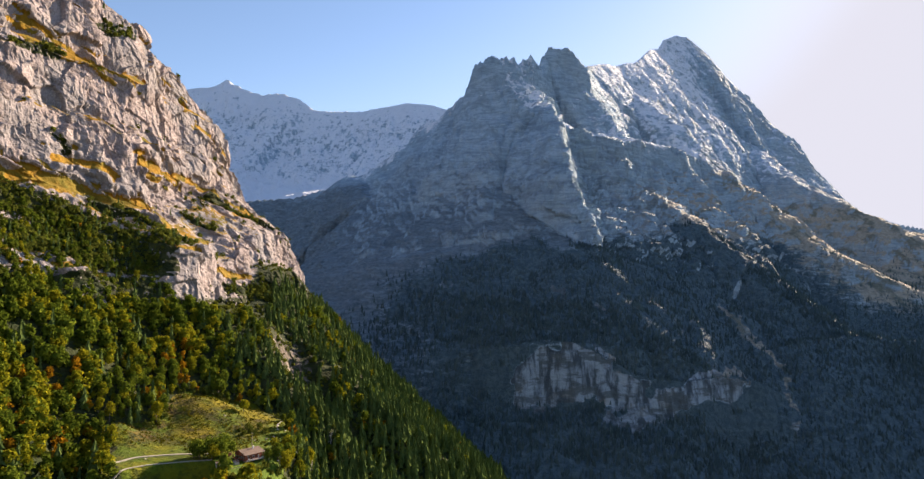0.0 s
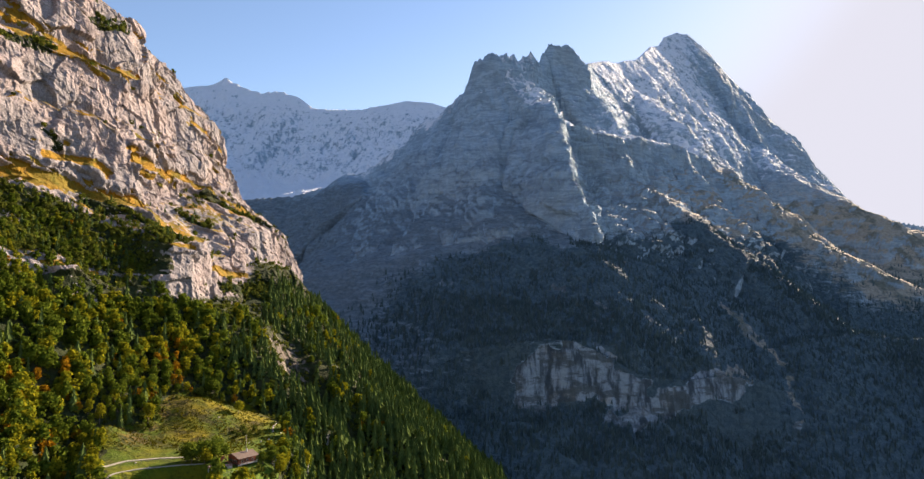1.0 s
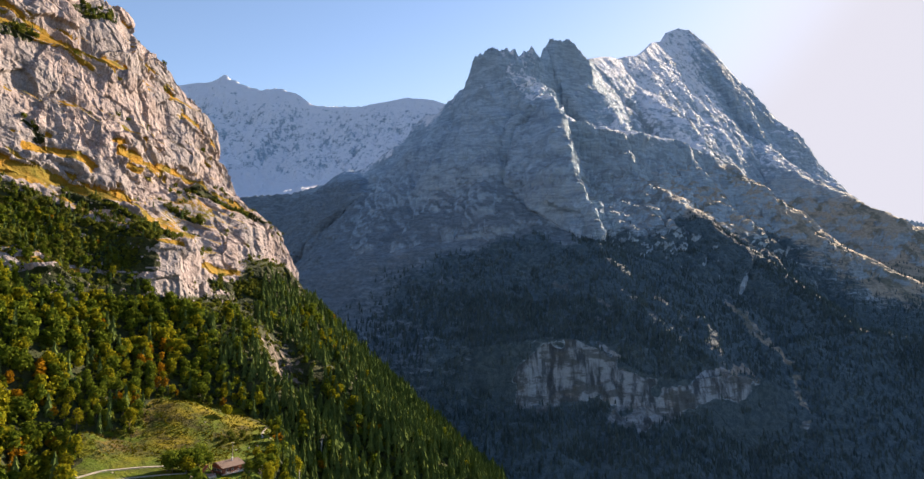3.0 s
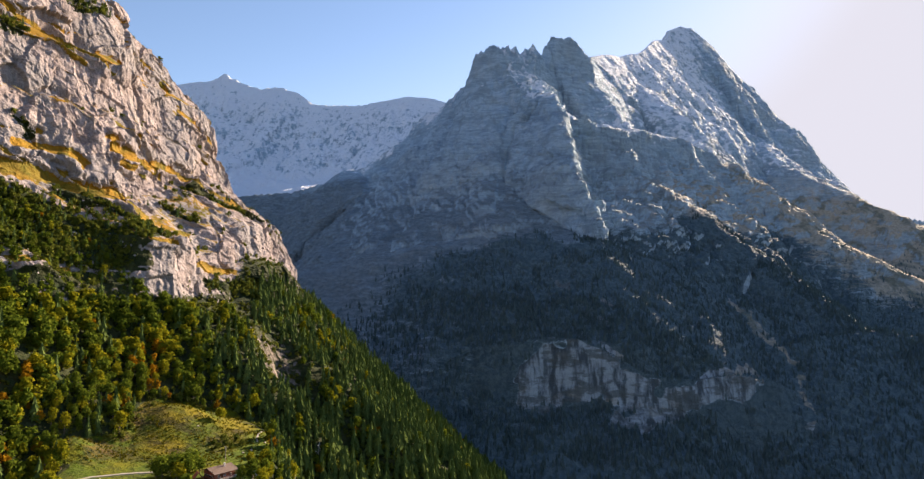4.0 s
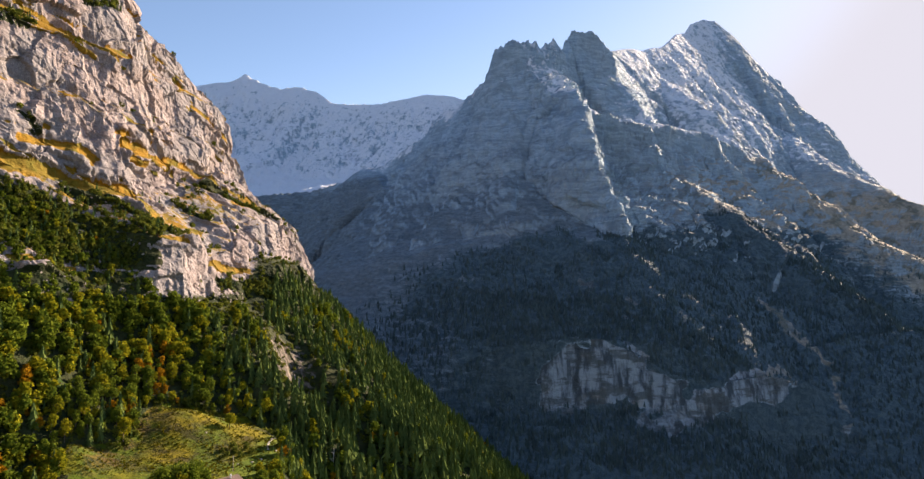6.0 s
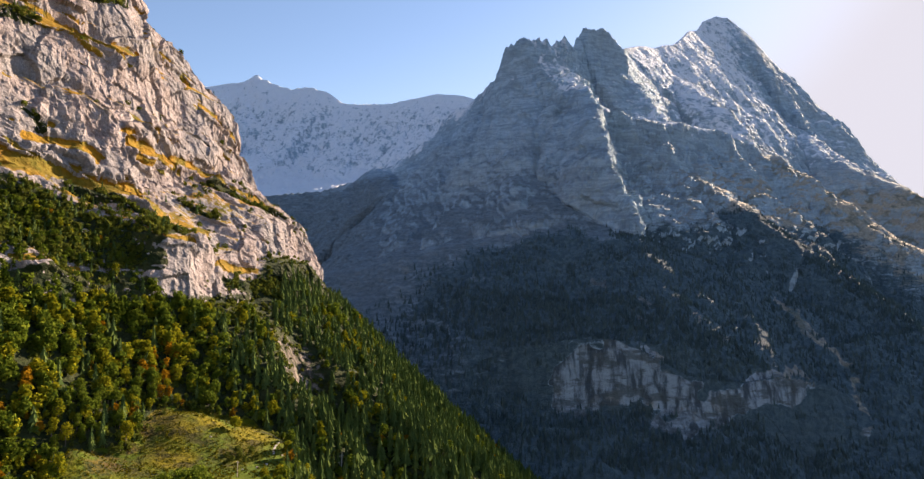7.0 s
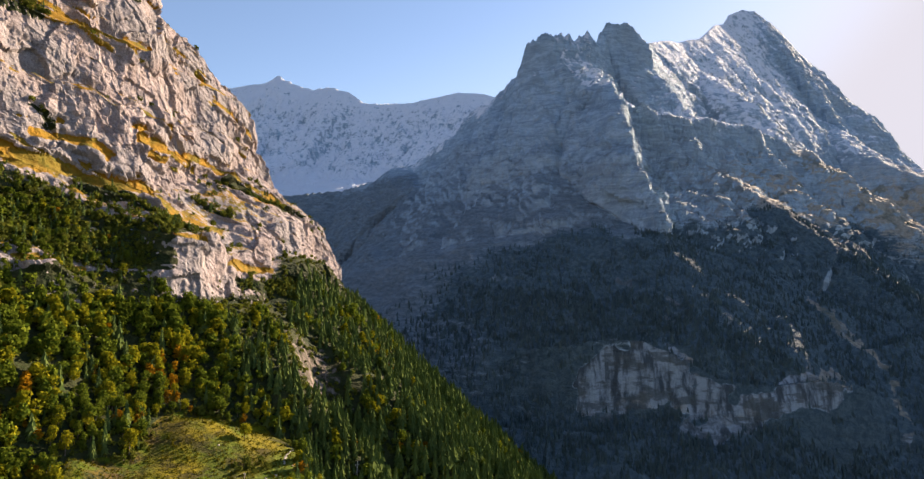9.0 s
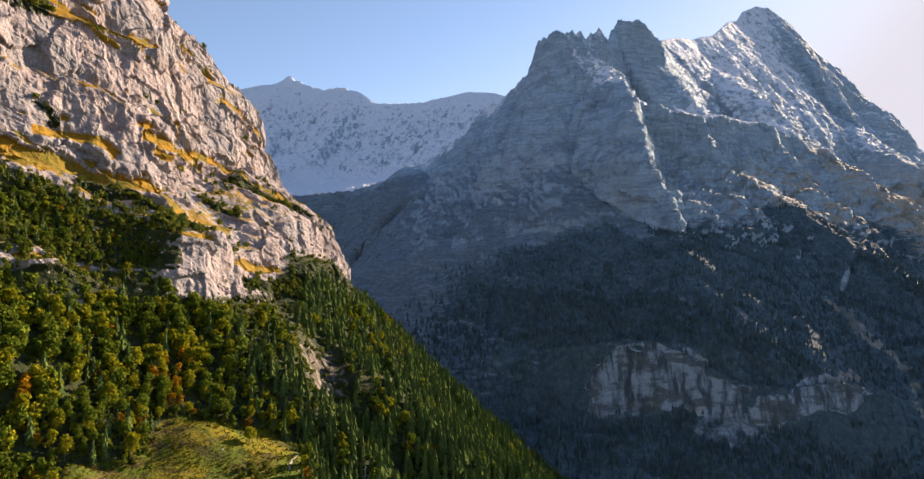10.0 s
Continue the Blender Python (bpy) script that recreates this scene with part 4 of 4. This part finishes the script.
rng2 = np.random.default_rng(17)
unit = 12.0
KINDS = []
for mat, name, label, cat in ((M_SPRUCE, "spruce_tree", "slender dark green spruce on the grassy slope", "spruce"),
                              (M_BEECH, "broadleaf_tree", "round-crowned green broadleaved tree in the mixed wood", "tree"),
                              (M_YELLOW, "broadleaf_tree", "yellow-green autumn tree in the mixed wood", "tree"),
                              (M_ORANGE, "broadleaf_tree", "orange autumn tree among greener trees", "tree")):
    row = []
    for v in range(4):
        if name == "spruce_tree":
            crown = tiers(10, 7, unit, unit * rng2.uniform(0.14, 0.2), rng2)
            trunk = stick(unit * 0.9, 0.22, 0.03)
        else:
            crown = leafball(620, unit, unit * rng2.uniform(0.26, 0.36), unit * 0.041, rng2, 0.12, 11)
            trunk = trunk_with_limbs(unit, 0.24, rng2)
        row.append((crown, trunk))
    KINDS.append((row, mat, name, label, cat))
first = {}
for n_, i in enumerate(round_meadow):
    row, mat, name, label, cat = KINDS[tint[i]]
    v = int(n_ % 4)
    size = SIZES[tint[i]][i] / unit
    m = Matrix.LocRotScale(wood_at[i].tolist(), Euler((0, 0, float(rng2.uniform(0, 6.283)))), None)
    key = (int(tint[i]), v)
    if key not in first:
        first[key] = tree_kind(name, row[v][0], row[v][1], mat, label, cat, "trees round the meadow")
        ob = first[key]
        ob.matrix_basis = m @ Matrix.Diagonal((size, size, size, 1))
    else:
        keep = first[key].scale.copy()
        first[key].scale = (size, size, size * float(rng2.uniform(0.9, 1.15)))
        copy_thing(first[key], m)
        first[key].scale = keep

# scrub on the ledges and below the cliffs
n = 26000
px, py = rng.uniform(-420, -200, n), rng.uniform(320, 960, n)
hz = wall_height(px, py)
slope = np.hypot(wall_height(px + 2, py) - hz, wall_height(px, py + 2) - hz) / 2
clump = fbm(flat3(px, py, 26), 3, 0.5, 91)
bare_cliff = smooth(540, 552, py) * (1 - smooth(610, 635, py)) * (1 - smooth(30, 45, hz)) * smooth(-12, -4, hz)
ok = (hz > -15) & (slope < np.where((hz < 70) & (py < 555), 3.4, 1.6)) & (bare_cliff < 0.5)
wander_ = 8 * clump
thick = smooth(0.0, 0.35, bands(THICKETS, py + wander_, hz + wander_))
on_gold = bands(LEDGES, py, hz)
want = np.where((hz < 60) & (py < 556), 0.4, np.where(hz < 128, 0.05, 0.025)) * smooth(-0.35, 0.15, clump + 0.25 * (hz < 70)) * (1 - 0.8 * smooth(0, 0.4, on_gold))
ok = (ok & (rng.random(n) < want)) | ((rng.random(n) < 0.6 * thick) & (slope < 9) & (hz > -15))
at = np.stack([px, py, hz + Z0 - 0.3], -1)[ok]
conifer = rng.random(len(at)) < 0.22
scatter("dwarf_spruces", SPRUCES, at[conifer], rng.uniform(4, 8.5, conifer.sum()), M_SPRUCE, "small dark spruces among the scrub on the ledges", "trees", 8)
at = at[~conifer]
scatter("scrub", BUSHES, at, rng.uniform(1.8, 5.2, len(at)), M_SHRUB, "dark green scrub on rocky ledges", "shrubs", 5)

# the far forest at the massif's foot
MX, MY, MZ = massif_xyz
w = (massif_wood * smooth(0.1, 0.5, massif_wood)).ravel()
area = (MX ** 2 + MY ** 2).ravel()
near_rib = np.minimum.reduce([nearest_on(r, MX.ravel(), MY.ravel())[0] for r in RIBS[:3]])
flat_ = w * area * (1 + 1.2 * smooth(90, 30, near_rib)) * (np.abs(np.arctan2(MX, MY)).ravel() < 0.75) * (MY.ravel() < 2400)
idx = rng.choice(len(flat_), 24000, p=flat_ / flat_.sum())
at = np.stack([MX.ravel()[idx] + rng.uniform(-2, 2, 24000), MY.ravel()[idx] + rng.uniform(-2, 2, 24000), MZ.ravel()[idx] - 2], -1)
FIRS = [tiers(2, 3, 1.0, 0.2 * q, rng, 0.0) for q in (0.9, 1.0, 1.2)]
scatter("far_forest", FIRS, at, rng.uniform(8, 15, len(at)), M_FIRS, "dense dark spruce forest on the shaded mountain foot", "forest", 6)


# ---- the farm on the meadow bench ----
def part(name, bm, material, parent, label=""):
    me = bpy.data.meshes.new(name)
    bm.to_mesh(me)
    bm.free()
    me.materials.append(material)
    ob = new(name, me)
    ob.parent = parent
    return tagged(ob, label) if label else ob


def box(bm, x0, y0, z0, x1, y1, z1, bevel=0.0):
    made = bmesh.ops.create_cube(bm, size=1.0, matrix=Matrix.Translation(((x0 + x1) / 2, (y0 + y1) / 2, (z0 + z1) / 2)) @ Matrix.Diagonal((x1 - x0, y1 - y0, z1 - z0, 1)))
    if bevel:
        bmesh.ops.bevel(bm, geom=list({e for v in made["verts"] for e in v.link_edges}), offset=bevel, segments=1, affect="EDGES")
    return bm


def beam(bm, a, b, w):
    """A square beam from a to b."""
    a, b = Vector(a), Vector(b)
    d = b - a
    m = Matrix.Translation((a + b) / 2) @ d.to_track_quat("Z", "Y").to_matrix().to_4x4() @ Matrix.Diagonal((w, w, d.length, 1))
    bmesh.ops.create_cube(bm, size=1.0, matrix=m)
    return bm


def solid(bm, pts, thick):
    """A slab on a face given by its corners, thick along its normal."""
    f = bm.faces.new([bm.verts.new(p) for p in pts])
    f.normal_update()
    r = bmesh.ops.extrude_face_region(bm, geom=[f])
    n = f.normal * thick
    bmesh.ops.translate(bm, verts=[v for v in r["geom"] if isinstance(v, bmesh.types.BMVert)], vec=n)
    bmesh.ops.recalc_face_normals(bm, faces=bm.faces[:])
    return bm


def ground_z(x, y):
    return float(wall_height(np.array([float(x)]), np.array([float(y)]))[0]) + Z0


def chalet():
    """Two storeys: plastered foot, timber above, a shallow gabled roof over a balcony front (front is -y)."""
    root = tagged(new("chalet"), "red-brown timber chalet with a shallow brown gabled roof", "house")
    W, D, H1, H2, RISE = 4.9, 6.0, 0.6, 5.0, 1.6
    part("foundation_wall", box(bmesh.new(), -W, -D, -3, W, D, H1), M_STONE, root, "pale stone foot of the house")
    bm = box(bmesh.new(), -W - .12, -D - .12, H1, W + .12, D + .12, H2)
    for s in (-1, 1):
        solid(bm, [(-W - .12, s * D, H2), (W + .12, s * D, H2), (0, s * D, H2 + RISE)], 0.12 * (1 if s < 0 else -1))
    part("timber_wall", bm, M_TIMBER, root, "red-brown timber upper storey")
    for s in (-1, 1):
        o = 2.3 if s > 0 else 1.3
        lip = RISE * (W + o) / W
        part("roof", solid(bmesh.new(), [(0, -D - 1.5, H2 + RISE + .1), (0, D + 1, H2 + RISE + .1), (s * (W + o), D + 1, H2 + RISE - lip + .1), (s * (W + o), -D - 1.5, H2 + RISE - lip + .1)], 0.25 * (-s)), M_ROOF, root)
    part("chimney", box(bmesh.new(), 1.2, 1.5, H2 + 0.6, 2.0, 2.3, H2 + RISE + 1.3, 0.05), M_PLASTER, root)
    balcony = part("balcony", box(bmesh.new(), -W, -D - 1.3, H1, W, -D - .1, H1 + .16), M_DARKWOOD, root)
    bm = bmesh.new()
    box(bm, -W, -D - 1.3, H1 + .95, W, -D - 1.2, H1 + 1.05)
    for k in range(17):
        x = -W + 0.05 + k * (2 * W - 0.2) / 16
        box(bm, x, -D - 1.28, H1 + .16, x + .1, -D - 1.22, H1 + .95)
    part("railing", bm, M_DARKWOOD, balcony)
    for x in (-W + .15, 0, W - .15):
        part("post", beam(bmesh.new(), (x, -D - 1.2, 0), (x, -D - 1.2, H2 + 0.4), 0.2), M_DARKWOOD, root)
    for z, row in ((H1 + 1.2, (-3.4, -1.2, 1.2, 3.4)),):
        for x in row:
            for side in (-1, 1):
                win = part("window", box(bmesh.new(), x - .62, side * (D + .2) - .08, z - .08, x + .62, side * (D + .2) + .08, z + 1.28), M_PAINT, root)
                part("pane", box(bmesh.new(), x - .5, side * (D + .24) - .07, z + .04, x + .5, side * (D + .24) + .07, z + 1.16), M_GLASS, win)
                for q in (-1, 1):
                    part("shutter", box(bmesh.new(), x + q * .66 if q > 0 else x - 1.06, side * (D + .2) - .05, z - .05, x + 1.06 if q > 0 else x - .66, side * (D + .2) + .05, z + 1.25), M_DARKWOOD, win)
    for z in (H1 + 1.2,):
        for y in (-3.5, 0.0, 3.5):
            for side in (-1, 1):
                win = part("window", box(bmesh.new(), side * (W + .2) - .08, y - .6, z - .08, side * (W + .2) + .08, y + .6, z + 1.2), M_PAINT, root)
                part("pane", box(bmesh.new(), side * (W + .24) - .07, y - .48, z + .04, side * (W + .24) + .07, y + .48, z + 1.08), M_GLASS, win)
    part("door", box(bmesh.new(), W - .1, -1.9, H1, W + .18, -0.9, H1 + 2.0, 0.02), M_DARKWOOD, root)
    porch = part("porch", box(bmesh.new(), W + .12, -D, H1 - .16, W + 2.0, D, H1), M_STONE, root)
    bm = bmesh.new()
    box(bm, W + 1.88, -D, H1 + .9, W + 2.0, D, H1 + 1.02)
    for k in range(19):
        y = -D + 0.05 + k * (2 * D - 0.2) / 18
        box(bm, W + 1.9, y, H1, W + 1.98, y + .1, H1 + .9)
    part("railing", bm, M_PAINT, porch, "white railing")
    for y in (-D + .2, -2, 2, D - .2):
        part("post", beam(bmesh.new(), (W + 1.8, y, -2), (W + 1.8, y, H2 - 0.75), 0.2), M_TIMBER, root)
    return root


house = chalet()
house.matrix_world = pose(-131, 400.5, ground_z(-131, 396), 0, 0, -36)


def terrace():
    root = tagged(new("terrace"), "pale stone terrace with a timber railing beside the chalet", "terrace")
    part("paving", box(bmesh.new(), -6.5, -3.2, -2.6, 6.5, 3.2, 0.0, 0.06), M_STONE, root)
    for x in (-6.3, -3.8, -1.3, 1.3, 3.8, 6.3):
        part("post", box(bmesh.new(), x - .07, -3.1, 0, x + .07, -2.96, 1.05), M_TIMBER, root)
    for z in (0.5, 0.95):
        part("rail", box(bmesh.new(), -6.4, -3.07, z, 6.4, -2.99, z + .1), M_TIMBER, root)
    return root


deck = terrace()
deck.matrix_world = pose(-139.5, 388.5, ground_z(-139.5, 389) + 0.7, 0, 0, 24)


def frame_shelter():
    """A steep open timber frame with a half roof."""
    root = tagged(new("frame_shelter"), "small A-shaped red timber frame shelter on the terrace", "shelter", "shelters on the terrace")
    for y in (-1.3, 1.3):
        for s in (-1, 1):
            part("rafter", beam(bmesh.new(), (s * 1.9, y, 0), (0, y, 2.7), 0.16), M_TIMBER, root)
        part("tie", beam(bmesh.new(), (-.9, y, 1.4), (.9, y, 1.4), 0.12), M_TIMBER, root)
    part("ridge", beam(bmesh.new(), (0, -1.5, 2.7), (0, 1.5, 2.7), 0.18), M_TIMBER, root)
    for s in (-1, 1):
        part("roof", solid(bmesh.new(), [(s * 0.05, -1.5, 2.8), (s * 0.05, 1.5, 2.8), (s * 1.25, 1.5, 1.15), (s * 1.25, -1.5, 1.15)], 0.08 * (-s)), M_TIMBER, root)
    return root


hut = frame_shelter()
hut.matrix_world = deck.matrix_world @ pose(-3.6, -0.4, 0, 0, 0, -12) @ Matrix.Diagonal((1.5, 1.2, 1.45, 1))
copy_thing(hut, deck.matrix_world @ pose(1.6, -0.2, 0, 0, 0, 10) @ Matrix.Diagonal((1.35, 1.2, 1.3, 1)))


def ribbon(name, line, wide, material, label, category, lift=0.12):
    pts = []
    for a, b in zip(line[:-1], line[1:]):
        n = max(2, int(math.hypot(b[0] - a[0], b[1] - a[1]) / 1.2))
        pts += [(a[0] + (b[0] - a[0]) * k / n, a[1] + (b[1] - a[1]) * k / n) for k in range(n)]
    pts.append(line[-1])
    pts = np.array(pts, float)
    for _ in range(6):
        pts[1:-1] = 0.25 * pts[:-2] + 0.5 * pts[1:-1] + 0.25 * pts[2:]
    d = np.gradient(pts, axis=0)
    d /= np.linalg.norm(d, axis=1, keepdims=True)
    side = np.stack([d[:, 1], -d[:, 0]], -1)
    rows = []
    for q, up in ((-.5, -0.5), (-.46, 1.0), (-.15, 1.1), (.15, 1.1), (.46, 1.0), (.5, -0.5)):
        p = pts + side * wide * q
        rows.append(np.stack([p[:, 0], p[:, 1], wall_height(pts[:, 0], pts[:, 1]) + Z0 + lift * up], -1))
    G = np.stack(rows, 1)
    ob = sheet(name, G[..., 0], G[..., 1], G[..., 2], material)
    return tagged(ob, label, category, kind="structure")


ROAD = [(-216, 290), (-210, 322), (-203, 360), (-193, 384), (-176, 396), (-160, 403), (-147, 404)]
ribbon("road", ROAD, 2.1, M_GRAVEL, "narrow pale gravel lane across the meadow", "road", 0.3)
ribbon("footpath", [(-192, 330), (-190, 352), (-187, 364), (-180, 373), (-169, 381), (-158, 388), (-150, 392)], 1.3, M_GRAVEL, "narrow pale footpath curving to the terrace", "path", 0.3)
ribbon("trail", [(-133, 470), (-136, 478), (-138, 490), (-137, 500), (-131, 506)], 1.3, M_GRAVEL, "short pale trail at the meadow edge", "path", 0.3)


def fence(line, step=2.6):
    root = tagged(new("fence"), "grey wooden post and rail fence beside the lane", "fence")
    spots = []
    for a, b in zip(line[:-1], line[1:]):
        n = max(1, round(math.hypot(b[0] - a[0], b[1] - a[1]) / step))
        spots += [(a[0] + (b[0] - a[0]) * k / n, a[1] + (b[1] - a[1]) * k / n) for k in range(n)]
    spots = [Vector((x, y, ground_z(x, y))) for x, y in spots + [line[-1]]]
    post = raw_mesh("post", *stick(1.15, 0.09, 0.07), M_POST)
    for p in spots:
        ob = new("post", post)
        ob.location, ob.parent = p, root
    for a, b in zip(spots[:-1], spots[1:]):
        for z in (0.55, 0.95):
            part("rail", beam(bmesh.new(), a + Vector((0, 0, z)), b + Vector((0, 0, z)), 0.08), M_POST, root)
    return root


fence([(-190, 381), (-176, 392.5), (-160, 399.5), (-149, 400.5)])
low_fence = fence([(-136, 376), (-131, 379.5), (-126, 382)], 2.2)
tagged(low_fence, "pale wooden fence on the bright lawn below the chalet")


def pole():
    root = tagged(new("utility_pole"), "slim wooden utility pole behind the chalet", "pole")
    part("mast", beam(bmesh.new(), (0, 0, -1), (0, 0, 8.5), 0.24), M_POST, root)
    part("crossarm", box(bmesh.new(), -0.8, -.07, 7.9, 0.8, .07, 8.05), M_POST, root)
    for x in (-0.7, 0, 0.7):
        part("insulator", box(bmesh.new(), x - .06, -.06, 8.05, x + .06, .06, 8.25), M_PAINT, root)
    return root


mast = pole()
mast.location = (-138, 428, ground_z(-138, 428))


def one_tree(name, label, cat, x, y, size, mat, wide=0.42, seed=1, spruce=False):
    r = np.random.default_rng(seed)
    if spruce:
        t = tree_kind(name, tiers(11, 8, size, size * 0.17, r), stick(size * 0.9, 0.25, 0.03), mat, label, cat, "")
    else:
        t = tree_kind(name, leafball(700, size, size * wide, size * 0.05, r, 0.12, 11), trunk_with_limbs(size, 0.26, r), mat, label, cat, "")
    t.location = (x, y, ground_z(x, y) - 0.3)
    return t


one_tree("broadleaf_tree", "lone round yellow-green tree on the open meadow", "tree", -164.5, 488, 11.5, M_YELLOW, 0.4, 3)
one_tree("broadleaf_tree", "lone orange tree at the wood's edge", "tree", -221, 450, 10.5, M_ORANGE, 0.34, 4)
for k, (x, y, s, m, lab) in enumerate(((-157, 390, 13.5, M_BEECH, "tall bushy green tree beside the footpath"), (-153, 396, 14.5, M_BEECH, "tall bushy green tree beside the chalet"), (-150, 391.5, 11, M_YELLOW, "yellowing tree beside the terrace"),
                                       (-146.5, 399, 12.5, M_BEECH, "dense green tree next to the chalet"), (-161, 392, 11, M_BEECH, "low green tree beside the lane"), (-148.5, 403, 14, M_BEECH, "tall dense green tree beside the lane"), (-156.5, 398, 12.5, M_BEECH, "leafy green tree between lane and footpath"), (-143, 404, 10, M_BEECH, "leafy green tree behind the chalet"),
                                       (-119, 402, 8, M_BEECH, "green tree on the slope beside the chalet"),
                                       (-117, 412, 9.5, M_BEECH, "green tree on the slope under the meadow"), (-122, 425, 8.5, M_YELLOW, "rounded yellow-green tree on the grassy edge"),
                                       (-208, 352, 10, M_BEECH, "broad bright green tree beside the lane"), (-197, 350, 9, M_YELLOW, "yellow-green tree beside the lane"), (-225, 350, 13, M_BEECH, "tall bright green tree above the lane"))):
    one_tree("broadleaf_tree", lab, "tree", x, y, s, m, 0.45, 30 + k)
for k, (x, y, s) in enumerate(((-152, 462, 5), (-148, 456, 4.5), (-145, 464, 5.5), (-143, 452, 4), (-150, 449, 4), (-139, 459, 4.5), (-155, 454, 3.5))):
    co, tri = leafball(190, s, s * 0.7, s * 0.12, np.random.default_rng(60 + k), 0.0, 6)
    ob = tagged(new("bush", raw_mesh("bush", co, tri, M_SHRUB)), "low dark green bush on the meadow", "bush", "bushes on the meadow")
    ob.location = (x, y, ground_z(x, y) - 0.2)


def dead_tree(size, seed):
    r = np.random.default_rng(seed)
    bm = bmesh.new()
    beam(bm, (0, 0, -1), (0.2, 0, size), 0.28)
    for _ in range(16):
        z = size * r.uniform(0.25, 0.95)
        a, l = r.uniform(0, 6.283), size * r.uniform(0.15, 0.35) * (1.2 - z / size)
        tip = (l * math.cos(a), l * math.sin(a), z + l * r.uniform(0.1, 0.8))
        beam(bm, (0.1, 0, z), tip, 0.11)
    me = bpy.data.meshes.new("dead_tree")
    bm.to_mesh(me)
    bm.free()
    me.materials.append(M_DEAD)
    return tagged(new("dead_tree", me), "bare bleached dead tree among the spruces", "dead tree", "dead trees in the wood")


for k, (x, y, s) in enumerate(((-106, 462, 13), (-113, 405, 9), (-109, 542, 12))):
    dead_tree(s, 70 + k).location = (x, y, ground_z(x, y))


def boulder(size, seed):
    bm = bmesh.new()
    bmesh.ops.create_icosphere(bm, subdivisions=2, radius=size)
    r = np.random.default_rng(seed)
    off = r.uniform(0, 50, 3)
    for v in bm.verts:
        v.co *= 1 + 0.35 * noise.noise(v.co / size * 1.3 + Vector(off.tolist()))
        v.co.z *= 0.65
    me = bpy.data.meshes.new("boulder")
    bm.to_mesh(me)
    bm.free()
    me.materials.append(M_STONE)
    return tagged(new("boulder", me), "pale boulder lying in the meadow grass", "boulder", "boulders on the meadow")


for k, (x, y, s) in enumerate(((-134, 446, 0.8), (-131, 452, 1.0), (-140, 440, 0.6), (-128, 470, 0.9), (-186, 383, 0.6), (-172, 470, 0.7))):
    boulder(s, 80 + k).location = (x, y, ground_z(x, y) + 0.1)


# tussocks and heather that roughen the meadow
n = 9000
px, py = rng.uniform(-245, -118, n), rng.uniform(345, 525, n)
gap = wall_height(px, py) - lawn_height(px, py)
ok = (bench(px, py) < 0.92) & (gap < 4) & (py + 8 * np.sin(px / 9) > 404) & (fbm(flat3(px, py, 16), 3, 0.6, 95) + 0.4 * rng.normal(size=n) > 0.05)
at = np.stack([px, py, wall_height(px, py) + Z0 - 0.1], -1)[ok]
TUFTS = [leafball(11, 1.0, 0.9, 0.45, rng, 0.0, 2) for _ in range(3)]
M_TUFT = leaf_material("heath_tufts", (0.06, 0.072, 0.006), (0.18, 0.15, 0.01), 0.3)
scatter("meadow_tussocks", TUFTS, at, rng.uniform(0.4, 1.0, len(at)), M_TUFT, "brown and olive tussocks on the meadow", "grass", 9)
